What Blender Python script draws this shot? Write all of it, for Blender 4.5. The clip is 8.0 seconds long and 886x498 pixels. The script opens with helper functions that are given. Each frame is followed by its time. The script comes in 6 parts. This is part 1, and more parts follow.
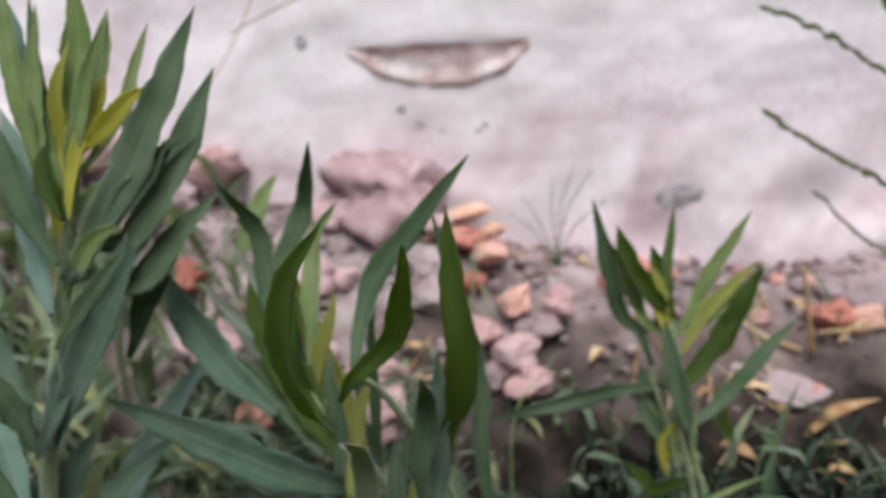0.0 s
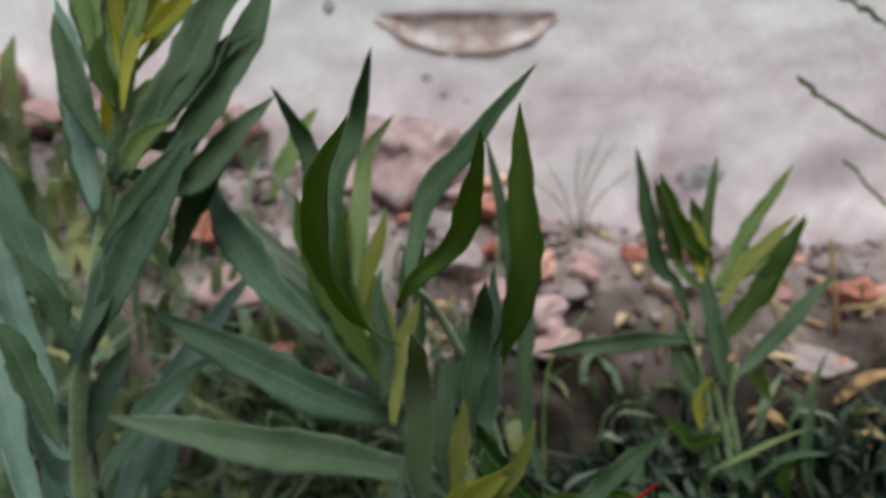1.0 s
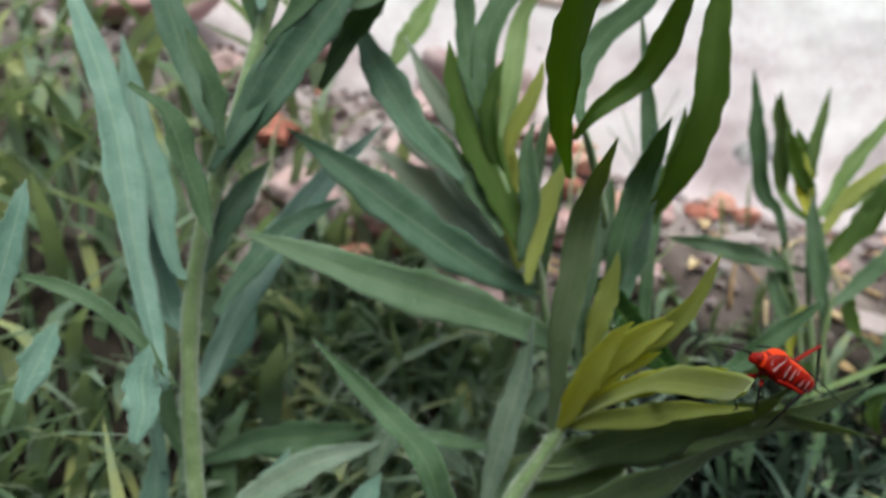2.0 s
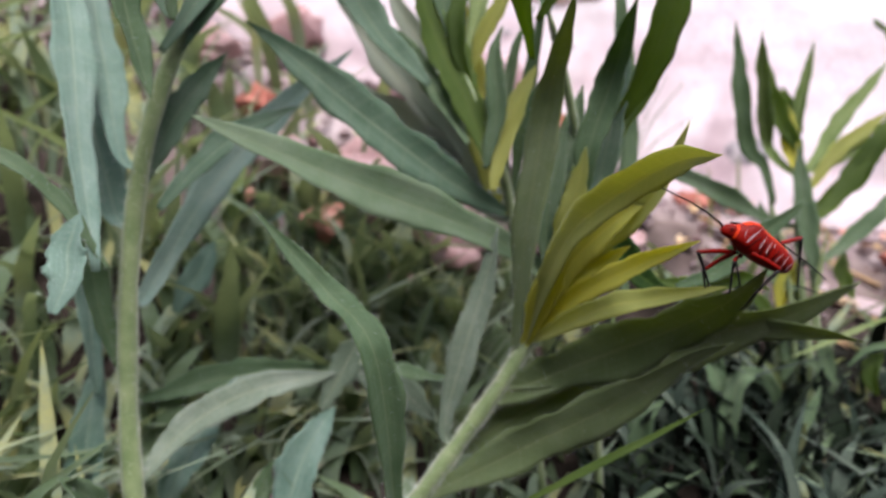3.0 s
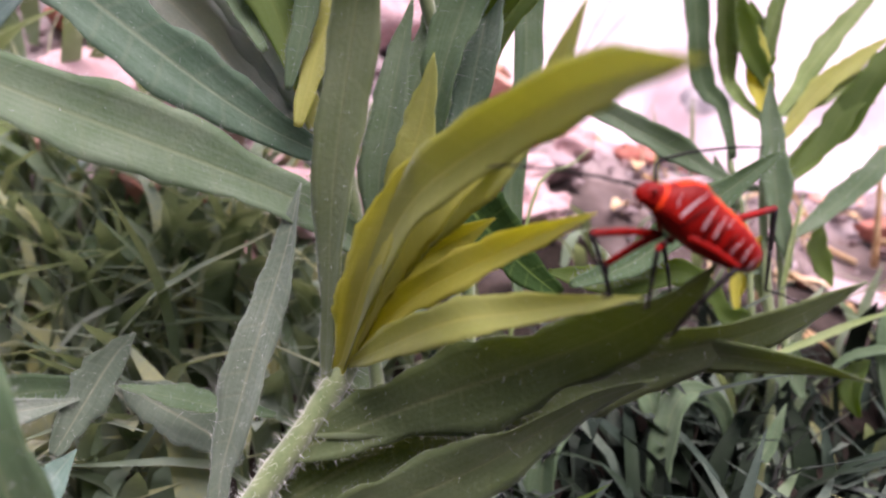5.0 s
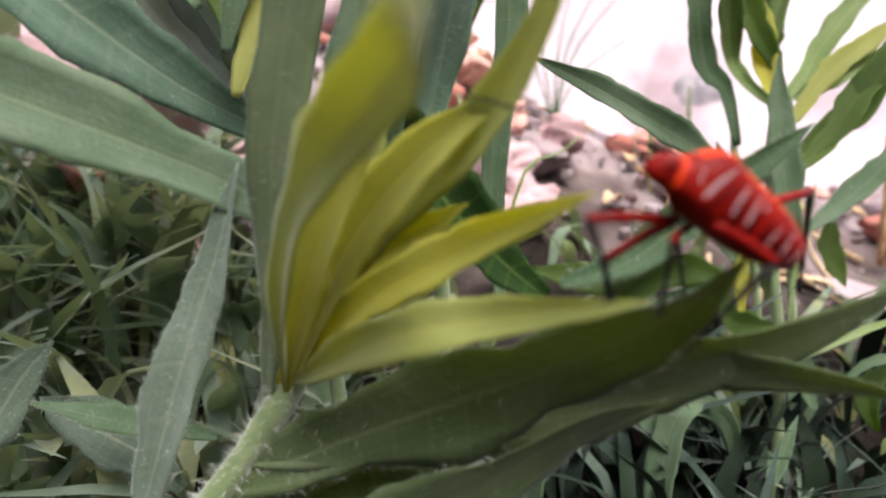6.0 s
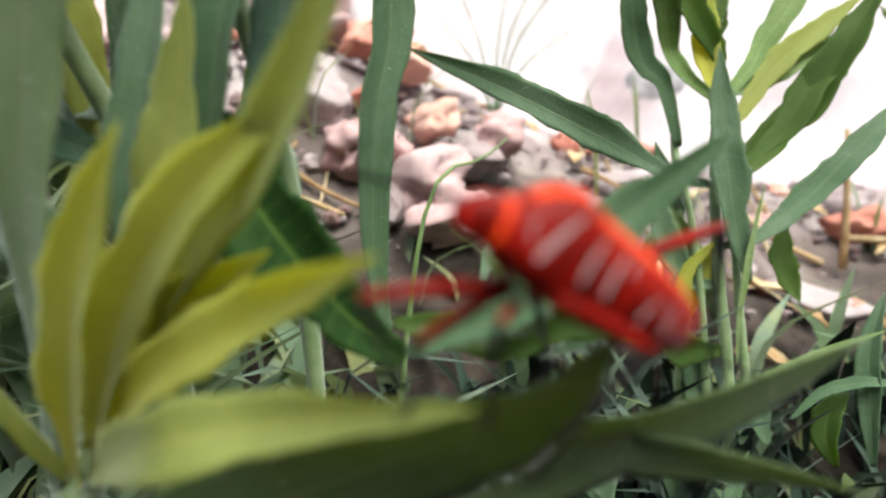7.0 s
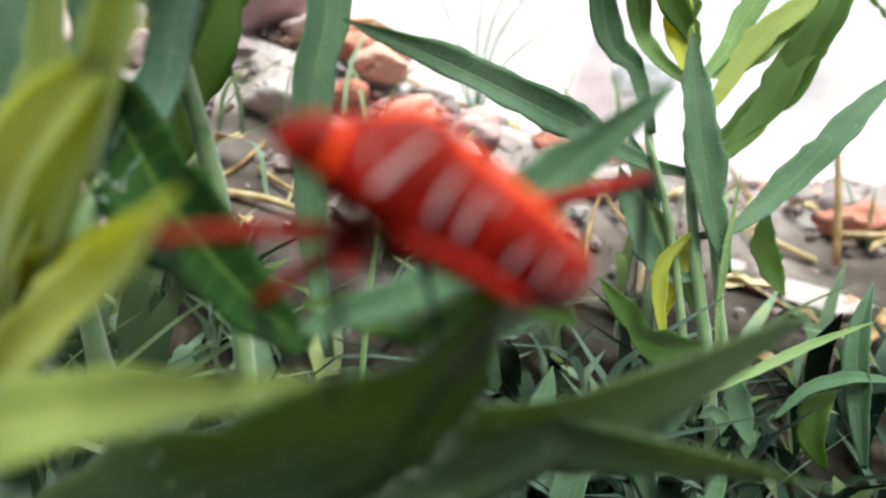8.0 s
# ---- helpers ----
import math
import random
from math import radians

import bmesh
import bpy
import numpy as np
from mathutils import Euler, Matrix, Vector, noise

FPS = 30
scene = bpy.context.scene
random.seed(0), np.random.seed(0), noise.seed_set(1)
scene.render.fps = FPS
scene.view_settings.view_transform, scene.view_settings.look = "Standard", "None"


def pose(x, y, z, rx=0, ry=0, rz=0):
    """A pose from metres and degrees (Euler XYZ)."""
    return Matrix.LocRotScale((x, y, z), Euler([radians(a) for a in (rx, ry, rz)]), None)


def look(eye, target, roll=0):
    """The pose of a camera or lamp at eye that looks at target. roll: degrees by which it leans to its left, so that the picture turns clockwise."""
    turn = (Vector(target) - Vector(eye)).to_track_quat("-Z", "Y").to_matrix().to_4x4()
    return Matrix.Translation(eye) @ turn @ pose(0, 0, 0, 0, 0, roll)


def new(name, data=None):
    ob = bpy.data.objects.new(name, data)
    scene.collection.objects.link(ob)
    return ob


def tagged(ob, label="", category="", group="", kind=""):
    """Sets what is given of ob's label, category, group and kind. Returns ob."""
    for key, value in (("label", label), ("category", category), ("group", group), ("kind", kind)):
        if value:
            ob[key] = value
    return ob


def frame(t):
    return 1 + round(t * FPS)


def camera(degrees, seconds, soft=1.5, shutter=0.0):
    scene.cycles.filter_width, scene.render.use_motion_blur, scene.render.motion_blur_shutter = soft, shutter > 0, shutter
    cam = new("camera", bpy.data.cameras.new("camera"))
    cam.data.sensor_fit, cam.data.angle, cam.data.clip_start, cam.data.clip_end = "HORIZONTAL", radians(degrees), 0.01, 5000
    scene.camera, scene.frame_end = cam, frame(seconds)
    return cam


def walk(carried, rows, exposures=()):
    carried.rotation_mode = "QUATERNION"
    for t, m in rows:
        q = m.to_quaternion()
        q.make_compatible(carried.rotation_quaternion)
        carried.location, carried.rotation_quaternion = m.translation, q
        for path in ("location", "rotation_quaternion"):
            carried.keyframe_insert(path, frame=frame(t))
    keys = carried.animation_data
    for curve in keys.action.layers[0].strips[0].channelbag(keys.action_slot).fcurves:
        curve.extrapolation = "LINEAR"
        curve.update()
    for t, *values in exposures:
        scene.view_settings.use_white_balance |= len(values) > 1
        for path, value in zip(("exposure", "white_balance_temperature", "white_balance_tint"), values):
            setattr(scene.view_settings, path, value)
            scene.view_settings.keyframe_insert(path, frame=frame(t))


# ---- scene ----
cam = camera(65.60, 8.0, soft=2.2)
# phone macro lens: about a millimetre of aperture, focused a hand's width away
cam.data.dof.use_dof, cam.data.dof.focus_distance, cam.data.dof.aperture_fstop = True, 0.089, 19.0
PATH = [
    (0.0, pose(0.04635, -0.00783, 0.15112, 76.20, 11.68, 2.16)),
    (0.5, pose(0.04505, -0.00914, 0.14721, 76.66, 11.14, 2.89)),
    (1.0, pose(0.02620, -0.01040, 0.13071, 78.24, 9.20, 1.03)),
    (1.2, pose(0.00883, -0.01137, 0.12466, 78.39, 6.56, 0.15)),
    (1.5, pose(-0.00936, -0.01584, 0.11547, 80.43, 4.98, -0.37)),
    (1.7, pose(-0.01474, -0.01546, 0.10851, 79.98, 3.84, -0.29)),
    (2.8, pose(-0.01861, -0.00334, 0.06541, 86.26, -0.09, -3.13)),
    (3.0, pose(-0.00910, -0.00852, 0.06155, 86.87, 1.20, -0.55)),
    (3.5, pose(0.00000, 0.00000, 0.06000, 84.07, 0.01, 0.02)),
    (4.0, pose(-0.00416, 0.00881, 0.05431, 85.38, 0.60, -0.94)),
    (4.5, pose(0.00783, 0.02343, 0.05480, 84.80, 0.58, -2.21)),
    (4.7, pose(0.01523, 0.03096, 0.06018, 83.32, 0.93, -2.89)),
    (5.8, pose(0.01450, 0.05122, 0.05820, 83.38, -1.92, -4.66)),
    (6.0, pose(0.01817, 0.05307, 0.05784, 83.23, 0.11, -4.34)),
    (6.5, pose(0.02544, 0.06590, 0.06217, 81.75, -0.57, -6.35)),
    (6.6, pose(0.02705, 0.06690, 0.06250, 81.84, -0.36, -6.54)),
    (7.0, pose(0.03097, 0.06719, 0.06012, 82.76, 1.24, -6.26)),
    (7.5, pose(0.03423, 0.07063, 0.05445, 82.79, 1.43, -6.16)),
    (8.0, pose(0.03788, 0.07145, 0.05631, 83.96, 2.09, -5.90)),
]
walk(cam, PATH, exposures=[(0.0, -0.12, 6250, 6), (0.5, -0.62, 6250, -1), (1.0, -0.47, 6250, -4), (1.5, -0.1, 6200, -9), (1.7, 0.05, 6200, -10), (2.8, 0.5, 6300, 6), (3.0, 0.52, 6350, 14), (3.5, 0.72, 6400, 26), (4.0, 0.88, 6430, 30), (4.5, 1.02, 6450, 36), (6.5, 0.8, 6500, 2), (7.0, 0.9, 6400, -6), (8.0, 1.0, 6050, -16)])

# ---- light: a bright, hazy sky with a wide, soft sun behind the camera ----
world = bpy.data.worlds.new("sky")
scene.world = world
world.use_nodes = True
sky = world.node_tree.nodes.new("ShaderNodeTexSky")
sky.sky_type, sky.sun_disc = "NISHITA", False
sky.sun_elevation, sky.sun_rotation = radians(62), radians(160)
sky.dust_density, sky.air_density = 4.0, 1.0
world.node_tree.links.new(sky.outputs[0], world.node_tree.nodes["Background"].inputs[0])
world.node_tree.nodes["Background"].inputs[1].default_value = 0.15
sun = new("sun", bpy.data.lights.new("sun", "SUN"))
sun.data.energy, sun.data.angle, sun.data.color = 3.4, radians(40), (1.0, 0.97, 0.95)
sun.matrix_basis = look((0.4, -1.0, 2.0), (0, 0.15, 0))

CM = 0.01


# ---- materials ----
def ramp_of(nodes, stops):
    r = nodes.new("ShaderNodeValToRGB")
    while len(r.color_ramp.elements) < len(stops):
        r.color_ramp.elements.new(0.5)
    for e, (at, c) in zip(r.color_ramp.elements, stops):
        e.position, e.color = at, (*c, 1)
    return r


def material(name, stops, scale=400.0, rough=0.7, bump=0.3, fine=3000.0, shade=0.0, sheen=0.0, coat=0.0, island=False, gloss=0.35):
    """Mottled surface: a coarse noise picks the colour, a finer one gives grain and relief."""
    m = bpy.data.materials.new(name)
    m.use_nodes = True
    n, l = m.node_tree.nodes, m.node_tree.links
    b = n["Principled BSDF"]
    co = n.new("ShaderNodeTexCoord")
    big, small = n.new("ShaderNodeTexNoise"), n.new("ShaderNodeTexNoise")
    big.inputs["Scale"].default_value, big.inputs["Detail"].default_value = scale, 6
    small.inputs["Scale"].default_value, small.inputs["Detail"].default_value = fine, 4
    info = n.new("ShaderNodeNewGeometry") if island else n.new("ShaderNodeObjectInfo")
    rnd = info.outputs["Random Per Island" if island else "Random"]
    for tex in (big, small):
        l.new(co.outputs["Object"], tex.inputs["Vector"])
    mix = n.new("ShaderNodeMath")
    mix.operation = "MULTIPLY_ADD"
    l.new(small.outputs[0], mix.inputs[0])
    mix.inputs[1].default_value = 0.35
    l.new(big.outputs[0], mix.inputs[2])
    r = ramp_of(n, stops)
    sub = n.new("ShaderNodeMath")
    sub.operation = "MULTIPLY_ADD"
    l.new(rnd, sub.inputs[0])
    sub.inputs[1].default_value = shade
    l.new(mix.outputs[0], sub.inputs[2])
    off = n.new("ShaderNodeMath")
    off.operation, off.inputs[1].default_value = "SUBTRACT", 0.17 + shade / 2
    l.new(sub.outputs[0], off.inputs[0])
    l.new(off.outputs[0], r.inputs[0])
    l.new(r.outputs[0], b.inputs["Base Color"])
    bp = n.new("ShaderNodeBump")
    bp.inputs["Strength"].default_value, bp.inputs["Distance"].default_value = bump, 0.0006
    l.new(mix.outputs[0], bp.inputs["Height"])
    l.new(bp.outputs[0], b.inputs["Normal"])
    b.inputs["Roughness"].default_value = rough
    b.inputs["Sheen Weight"].default_value = sheen
    b.inputs["Coat Weight"].default_value = coat
    b.inputs["Specular IOR Level"].default_value = gloss
    return m


def leaf_material(name, dark, mid, light, through_colour, amount, sheen=0.35, rib_tone=1.15, gloss=0.22, tip=None):
    """Thin hairy leaf: pale midrib and side veins by the blade's own coordinates, light shining through it."""
    m = bpy.data.materials.new(name)
    m.use_nodes = True
    n, l = m.node_tree.nodes, m.node_tree.links
    b, out = n["Principled BSDF"], n["Material Output"]
    uv, co = n.new("ShaderNodeUVMap"), n.new("ShaderNodeTexCoord")
    info = n.new("ShaderNodeObjectInfo")
    noise_a, noise_b = n.new("ShaderNodeTexNoise"), n.new("ShaderNodeTexNoise")
    noise_a.inputs["Scale"].default_value, noise_a.inputs["Detail"].default_value = 130, 5
    noise_b.inputs["Scale"].default_value, noise_b.inputs["Detail"].default_value = 1800, 5
    for tex in (noise_a, noise_b):
        l.new(co.outputs["Object"], tex.inputs["Vector"])
    a1 = n.new("ShaderNodeMath")
    a1.operation, a1.inputs[1].default_value = "MULTIPLY_ADD", 0.3
    l.new(noise_b.outputs[0], a1.inputs[0])
    l.new(noise_a.outputs[0], a1.inputs[2])
    a2 = n.new("ShaderNodeMath")
    a2.operation, a2.inputs[1].default_value = "MULTIPLY_ADD", 0.4
    l.new(info.outputs["Random"], a2.inputs[0])
    l.new(a1.outputs[0], a2.inputs[2])
    a3 = n.new("ShaderNodeMath")
    a3.operation, a3.inputs[1].default_value = "SUBTRACT", 0.35
    l.new(a2.outputs[0], a3.inputs[0])
    grow = n.new("ShaderNodeMapping")
    grow.inputs["Scale"].default_value = (5, 26, 1)
    l.new(uv.outputs[0], grow.inputs["Vector"])
    shift = n.new("ShaderNodeCombineXYZ")
    far = n.new("ShaderNodeMath")
    far.operation, far.inputs[1].default_value = "MULTIPLY", 90.0
    l.new(info.outputs["Random"], far.inputs[0])
    l.new(far.outputs[0], shift.inputs[2])
    l.new(shift.outputs[0], grow.inputs["Location"])
    streak = n.new("ShaderNodeTexNoise")
    streak.inputs["Scale"].default_value, streak.inputs["Detail"].default_value = 1.0, 5
    l.new(grow.outputs[0], streak.inputs["Vector"])
    a4 = n.new("ShaderNodeMath")
    a4.operation, a4.inputs[1].default_value = "MULTIPLY_ADD", 0.7
    l.new(streak.outputs[0], a4.inputs[0])
    l.new(a3.outputs[0], a4.inputs[2])
    a5 = n.new("ShaderNodeMath")
    a5.operation, a5.inputs[1].default_value = "SUBTRACT", 0.35
    l.new(a4.outputs[0], a5.inputs[0])
    r = ramp_of(n, [(0.2, dark), (0.5, mid), (0.85, light)])
    l.new(a5.outputs[0], r.inputs[0])
    sep = n.new("ShaderNodeSeparateXYZ")
    l.new(uv.outputs[0], sep.inputs[0])
    if tip:
        # young blades turn from yellow at the base to green at the tip
        age, aged = n.new("ShaderNodeMapRange"), n.new("ShaderNodeMix")
        age.inputs["From Min"].default_value, age.inputs["From Max"].default_value, age.inputs["To Max"].default_value = 0.25, 0.95, 0.8
        l.new(sep.outputs[0], age.inputs["Value"])
        aged.data_type = "RGBA"
        l.new(age.outputs[0], aged.inputs[0])
        l.new(r.outputs[0], aged.inputs[6])
        aged.inputs[7].default_value = (*tip, 1)
        tone = aged.outputs[2]
    else:
        tone = r.outputs[0]
    # midrib and veins
    cen = n.new("ShaderNodeMath")
    cen.operation, cen.inputs[1].default_value = "SUBTRACT", 0.5
    l.new(sep.outputs[1], cen.inputs[0])
    ab = n.new("ShaderNodeMath")
    ab.operation = "ABSOLUTE"
    l.new(cen.outputs[0], ab.inputs[0])
    rib = n.new("ShaderNodeMapRange")
    rib.inputs["From Min"].default_value, rib.inputs["From Max"].default_value = 0.045, 0.012
    l.new(ab.outputs[0], rib.inputs["Value"])
    ph = n.new("ShaderNodeMath")
    ph.operation, ph.inputs[1].default_value = "MULTIPLY_ADD", 0.065
    l.new(ab.outputs[0], ph.inputs[0])
    l.new(sep.outputs[0], ph.inputs[2])
    ph2 = n.new("ShaderNodeMath")
    ph2.operation, ph2.inputs[1].default_value = "MULTIPLY", 95.0
    l.new(ph.outputs[0], ph2.inputs[0])
    sn = n.new("ShaderNodeMath")
    sn.operation = "SINE"
    l.new(ph2.outputs[0], sn.inputs[0])
    vein = n.new("ShaderNodeMapRange")
    vein.inputs["From Min"].default_value, vein.inputs["From Max"].default_value = 0.8, 1.0
    vein.inputs["To Max"].default_value = 0.14
    l.new(sn.outputs[0], vein.inputs["Value"])
    mx = n.new("ShaderNodeMath")
    mx.operation = "MAXIMUM"
    half = n.new("ShaderNodeMath")
    half.operation, half.inputs[1].default_value = "MULTIPLY", 0.45
    l.new(rib.outputs[0], half.inputs[0])
    l.new(half.outputs[0], mx.inputs[0])
    l.new(vein.outputs[0], mx.inputs[1])
    col = n.new("ShaderNodeMix")
    col.data_type = "RGBA"
    l.new(mx.outputs[0], col.inputs[0])
    l.new(tone, col.inputs[6])
    col.inputs[7].default_value = (light[0] * 1.1 * rib_tone, light[1] * 0.96 * rib_tone, light[2] * 0.8 * rib_tone, 1)
    # scattered white glands
    dots = n.new("ShaderNodeTexVoronoi")
    dots.inputs["Scale"].default_value = 760
    l.new(co.outputs["Object"], dots.inputs["Vector"])
    near = n.new("ShaderNodeMapRange")
    near.inputs["From Min"].default_value, near.inputs["From Max"].default_value, near.inputs["To Max"].default_value = 0.11, 0.06, 0.45 * min(1.0, sheen * 2)
    l.new(dots.outputs["Distance"], near.inputs["Value"])
    speck = n.new("ShaderNodeMix")
    speck.data_type = "RGBA"
    l.new(near.outputs[0], speck.inputs[0])
    l.new(col.outputs[2], speck.inputs[6])
    speck.inputs[7].default_value = (0.6, 0.66, 0.6, 1)
    l.new(speck.outputs[2], b.inputs["Base Color"])
    bp = n.new("ShaderNodeBump")
    bp.inputs["Strength"].default_value, bp.inputs["Distance"].default_value = 0.45, 0.0003
    hsum = n.new("ShaderNodeMath")
    hsum.operation, hsum.inputs[1].default_value = "SUBTRACT", 0.0
    l.new(noise_b.outputs[0], hsum.inputs[0])
    l.new(mx.outputs[0], hsum.inputs[1])
    l.new(hsum.outputs[0], bp.inputs["Height"])
    l.new(bp.outputs[0], b.inputs["Normal"])
    b.inputs["Roughness"].default_value = 0.68
    b.inputs["Specular IOR Level"].default_value = gloss
    b.inputs["Sheen Weight"].default_value = sheen
    b.inputs["Sheen Roughness"].default_value = 0.4
    b.inputs["Sheen Tint"].default_value = (0.9, 1.0, 0.97, 1)
    tr = n.new("ShaderNodeBsdfTranslucent")
    tr.inputs[0].default_value = (*through_colour, 1)
    ms = n.new("ShaderNodeMixShader")
    ms.inputs[0].default_value = amount
    l.new(b.outputs[0], ms.inputs[1])
    l.new(tr.outputs[0], ms.inputs[2])
    l.new(ms.outputs[0], out.inputs[0])
    return m


LEAF = {
    "g": leaf_material("leaf_grey_green", (0.046, 0.087, 0.04), (0.087, 0.142, 0.076), (0.155, 0.213, 0.138), (0.2, 0.31, 0.065), 0.36, 0.18),
    "h": leaf_material("leaf_downy", (0.055, 0.103, 0.064), (0.1, 0.16, 0.11), (0.175, 0.24, 0.185), (0.15, 0.3, 0.1), 0.3, 0.34),
    "f": leaf_material("leaf_broad_grey", (0.074, 0.108, 0.044), (0.122, 0.166, 0.08), (0.185, 0.232, 0.134), (0.32, 0.39, 0.075), 0.38, 0.3, gloss=0.15),
    "t": leaf_material("leaf_blue_green", (0.105, 0.187, 0.15), (0.177, 0.28, 0.23), (0.275, 0.375, 0.33), (0.19, 0.36, 0.18), 0.3, 0.5),
    "d": leaf_material("leaf_dark_green", (0.032, 0.062, 0.01), (0.06, 0.102, 0.02), (0.098, 0.148, 0.04), (0.3, 0.42, 0.026), 0.46, 0.06),
    "l": leaf_material("leaf_light_green", (0.12, 0.185, 0.055), (0.195, 0.265, 0.1), (0.285, 0.35, 0.175), (0.3, 0.42, 0.09), 0.34, 0.3),
    "o": leaf_material("leaf_olive", (0.155, 0.172, 0.04), (0.255, 0.275, 0.075), (0.36, 0.38, 0.13), (0.64, 0.66, 0.12), 0.48, 0.25, tip=(0.21, 0.24, 0.085)),
    "w": leaf_material("leaf_grey_crinkled", (0.2, 0.25, 0.2), (0.29, 0.34, 0.275), (0.4, 0.44, 0.37), (0.5, 0.56, 0.42), 0.45, 0.7),
    "s": leaf_material("leaf_pale_speckled", (0.085, 0.122, 0.082), (0.14, 0.185, 0.135), (0.24, 0.29, 0.235), (0.2, 0.28, 0.12), 0.22, 0.5),
    # own deep green, taken darker: shade from the crown above is in the colour
    "e": leaf_material("leaf_deep_green_shaded", (0.012, 0.03, 0.007), (0.02, 0.045, 0.011), (0.034, 0.06, 0.016), (0.06, 0.12, 0.015), 0.16, 0.0, 3.2, 0.05),
    "y": leaf_material("leaf_young_yellow", (0.22, 0.22, 0.028), (0.345, 0.34, 0.048), (0.47, 0.46, 0.105), (0.78, 0.76, 0.06), 0.52, 0.22, tip=(0.3, 0.325, 0.095)),
}


def thin(m, colour, amount):
    """Lets light shine through a blade."""
    n, l = m.node_tree.nodes, m.node_tree.links
    tr, ms = n.new("ShaderNodeBsdfTranslucent"), n.new("ShaderNodeMixShader")
    tr.inputs[0].default_value, ms.inputs[0].default_value = (*colour, 1), amount
    l.new(n["Principled BSDF"].outputs[0], ms.inputs[1])
    l.new(tr.outputs[0], ms.inputs[2])
    l.new(ms.outputs[0], n["Material Output"].inputs[0])
    return m


STEM = material("stem_green", [(0.3, (0.11, 0.165, 0.06)), (0.7, (0.21, 0.265, 0.125))], 250, 0.6, 0.3, 2500, sheen=0.4)
HAIR = material("plant_hair", [(0.3, (0.6, 0.62, 0.56)), (0.7, (0.75, 0.77, 0.72))], 500, 0.5, 0.0)
# near-black greens: the shade beneath the taller weeds is put into these blades' colour
SHADE_GRASS = material("grass_blades", [(0.15, (0.004, 0.009, 0.004)), (0.42, (0.01, 0.02, 0.009)), (0.66, (0.022, 0.038, 0.028)), (0.92, (0.06, 0.08, 0.06))], 60, 0.65, 0.1, 900, shade=0.8, sheen=0.06, island=True, gloss=0.12)


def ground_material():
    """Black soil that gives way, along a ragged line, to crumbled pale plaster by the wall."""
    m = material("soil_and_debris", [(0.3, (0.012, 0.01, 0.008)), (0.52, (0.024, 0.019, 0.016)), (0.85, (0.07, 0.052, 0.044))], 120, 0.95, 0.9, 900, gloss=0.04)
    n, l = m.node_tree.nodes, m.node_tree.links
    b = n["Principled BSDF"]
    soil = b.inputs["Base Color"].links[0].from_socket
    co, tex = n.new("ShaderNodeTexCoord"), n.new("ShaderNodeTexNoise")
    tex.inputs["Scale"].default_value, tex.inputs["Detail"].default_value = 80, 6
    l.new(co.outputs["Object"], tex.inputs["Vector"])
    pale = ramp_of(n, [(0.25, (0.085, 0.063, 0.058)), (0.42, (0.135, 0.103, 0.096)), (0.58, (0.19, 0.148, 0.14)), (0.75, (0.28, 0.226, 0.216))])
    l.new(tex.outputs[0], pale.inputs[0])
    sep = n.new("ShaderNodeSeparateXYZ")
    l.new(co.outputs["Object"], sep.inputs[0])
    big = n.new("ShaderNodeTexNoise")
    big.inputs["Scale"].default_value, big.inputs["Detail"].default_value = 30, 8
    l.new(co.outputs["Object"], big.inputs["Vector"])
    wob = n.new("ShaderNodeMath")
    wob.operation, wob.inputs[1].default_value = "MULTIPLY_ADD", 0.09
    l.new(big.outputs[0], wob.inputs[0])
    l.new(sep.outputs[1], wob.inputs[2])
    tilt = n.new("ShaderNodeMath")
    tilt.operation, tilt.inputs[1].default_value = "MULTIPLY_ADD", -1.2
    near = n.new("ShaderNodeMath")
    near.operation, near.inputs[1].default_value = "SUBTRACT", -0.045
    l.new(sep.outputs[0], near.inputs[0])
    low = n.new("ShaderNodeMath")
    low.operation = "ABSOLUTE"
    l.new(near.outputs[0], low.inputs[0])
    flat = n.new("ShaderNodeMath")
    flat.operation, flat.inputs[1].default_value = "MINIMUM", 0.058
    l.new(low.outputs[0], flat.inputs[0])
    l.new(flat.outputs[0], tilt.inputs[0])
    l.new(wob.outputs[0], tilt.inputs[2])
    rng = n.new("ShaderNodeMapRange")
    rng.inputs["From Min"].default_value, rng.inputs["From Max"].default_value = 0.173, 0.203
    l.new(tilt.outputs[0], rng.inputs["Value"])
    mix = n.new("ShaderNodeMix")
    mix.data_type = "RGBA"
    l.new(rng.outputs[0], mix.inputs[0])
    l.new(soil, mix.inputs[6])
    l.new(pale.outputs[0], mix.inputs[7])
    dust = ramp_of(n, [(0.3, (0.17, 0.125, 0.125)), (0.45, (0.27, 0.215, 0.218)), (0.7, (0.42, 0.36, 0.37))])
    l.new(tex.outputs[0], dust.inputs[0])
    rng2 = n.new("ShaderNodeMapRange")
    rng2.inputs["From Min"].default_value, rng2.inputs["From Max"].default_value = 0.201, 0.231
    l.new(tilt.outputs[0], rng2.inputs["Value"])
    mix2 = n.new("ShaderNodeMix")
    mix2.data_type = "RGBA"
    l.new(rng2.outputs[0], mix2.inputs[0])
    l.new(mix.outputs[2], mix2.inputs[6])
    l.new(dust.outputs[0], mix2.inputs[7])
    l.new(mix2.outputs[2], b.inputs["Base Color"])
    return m


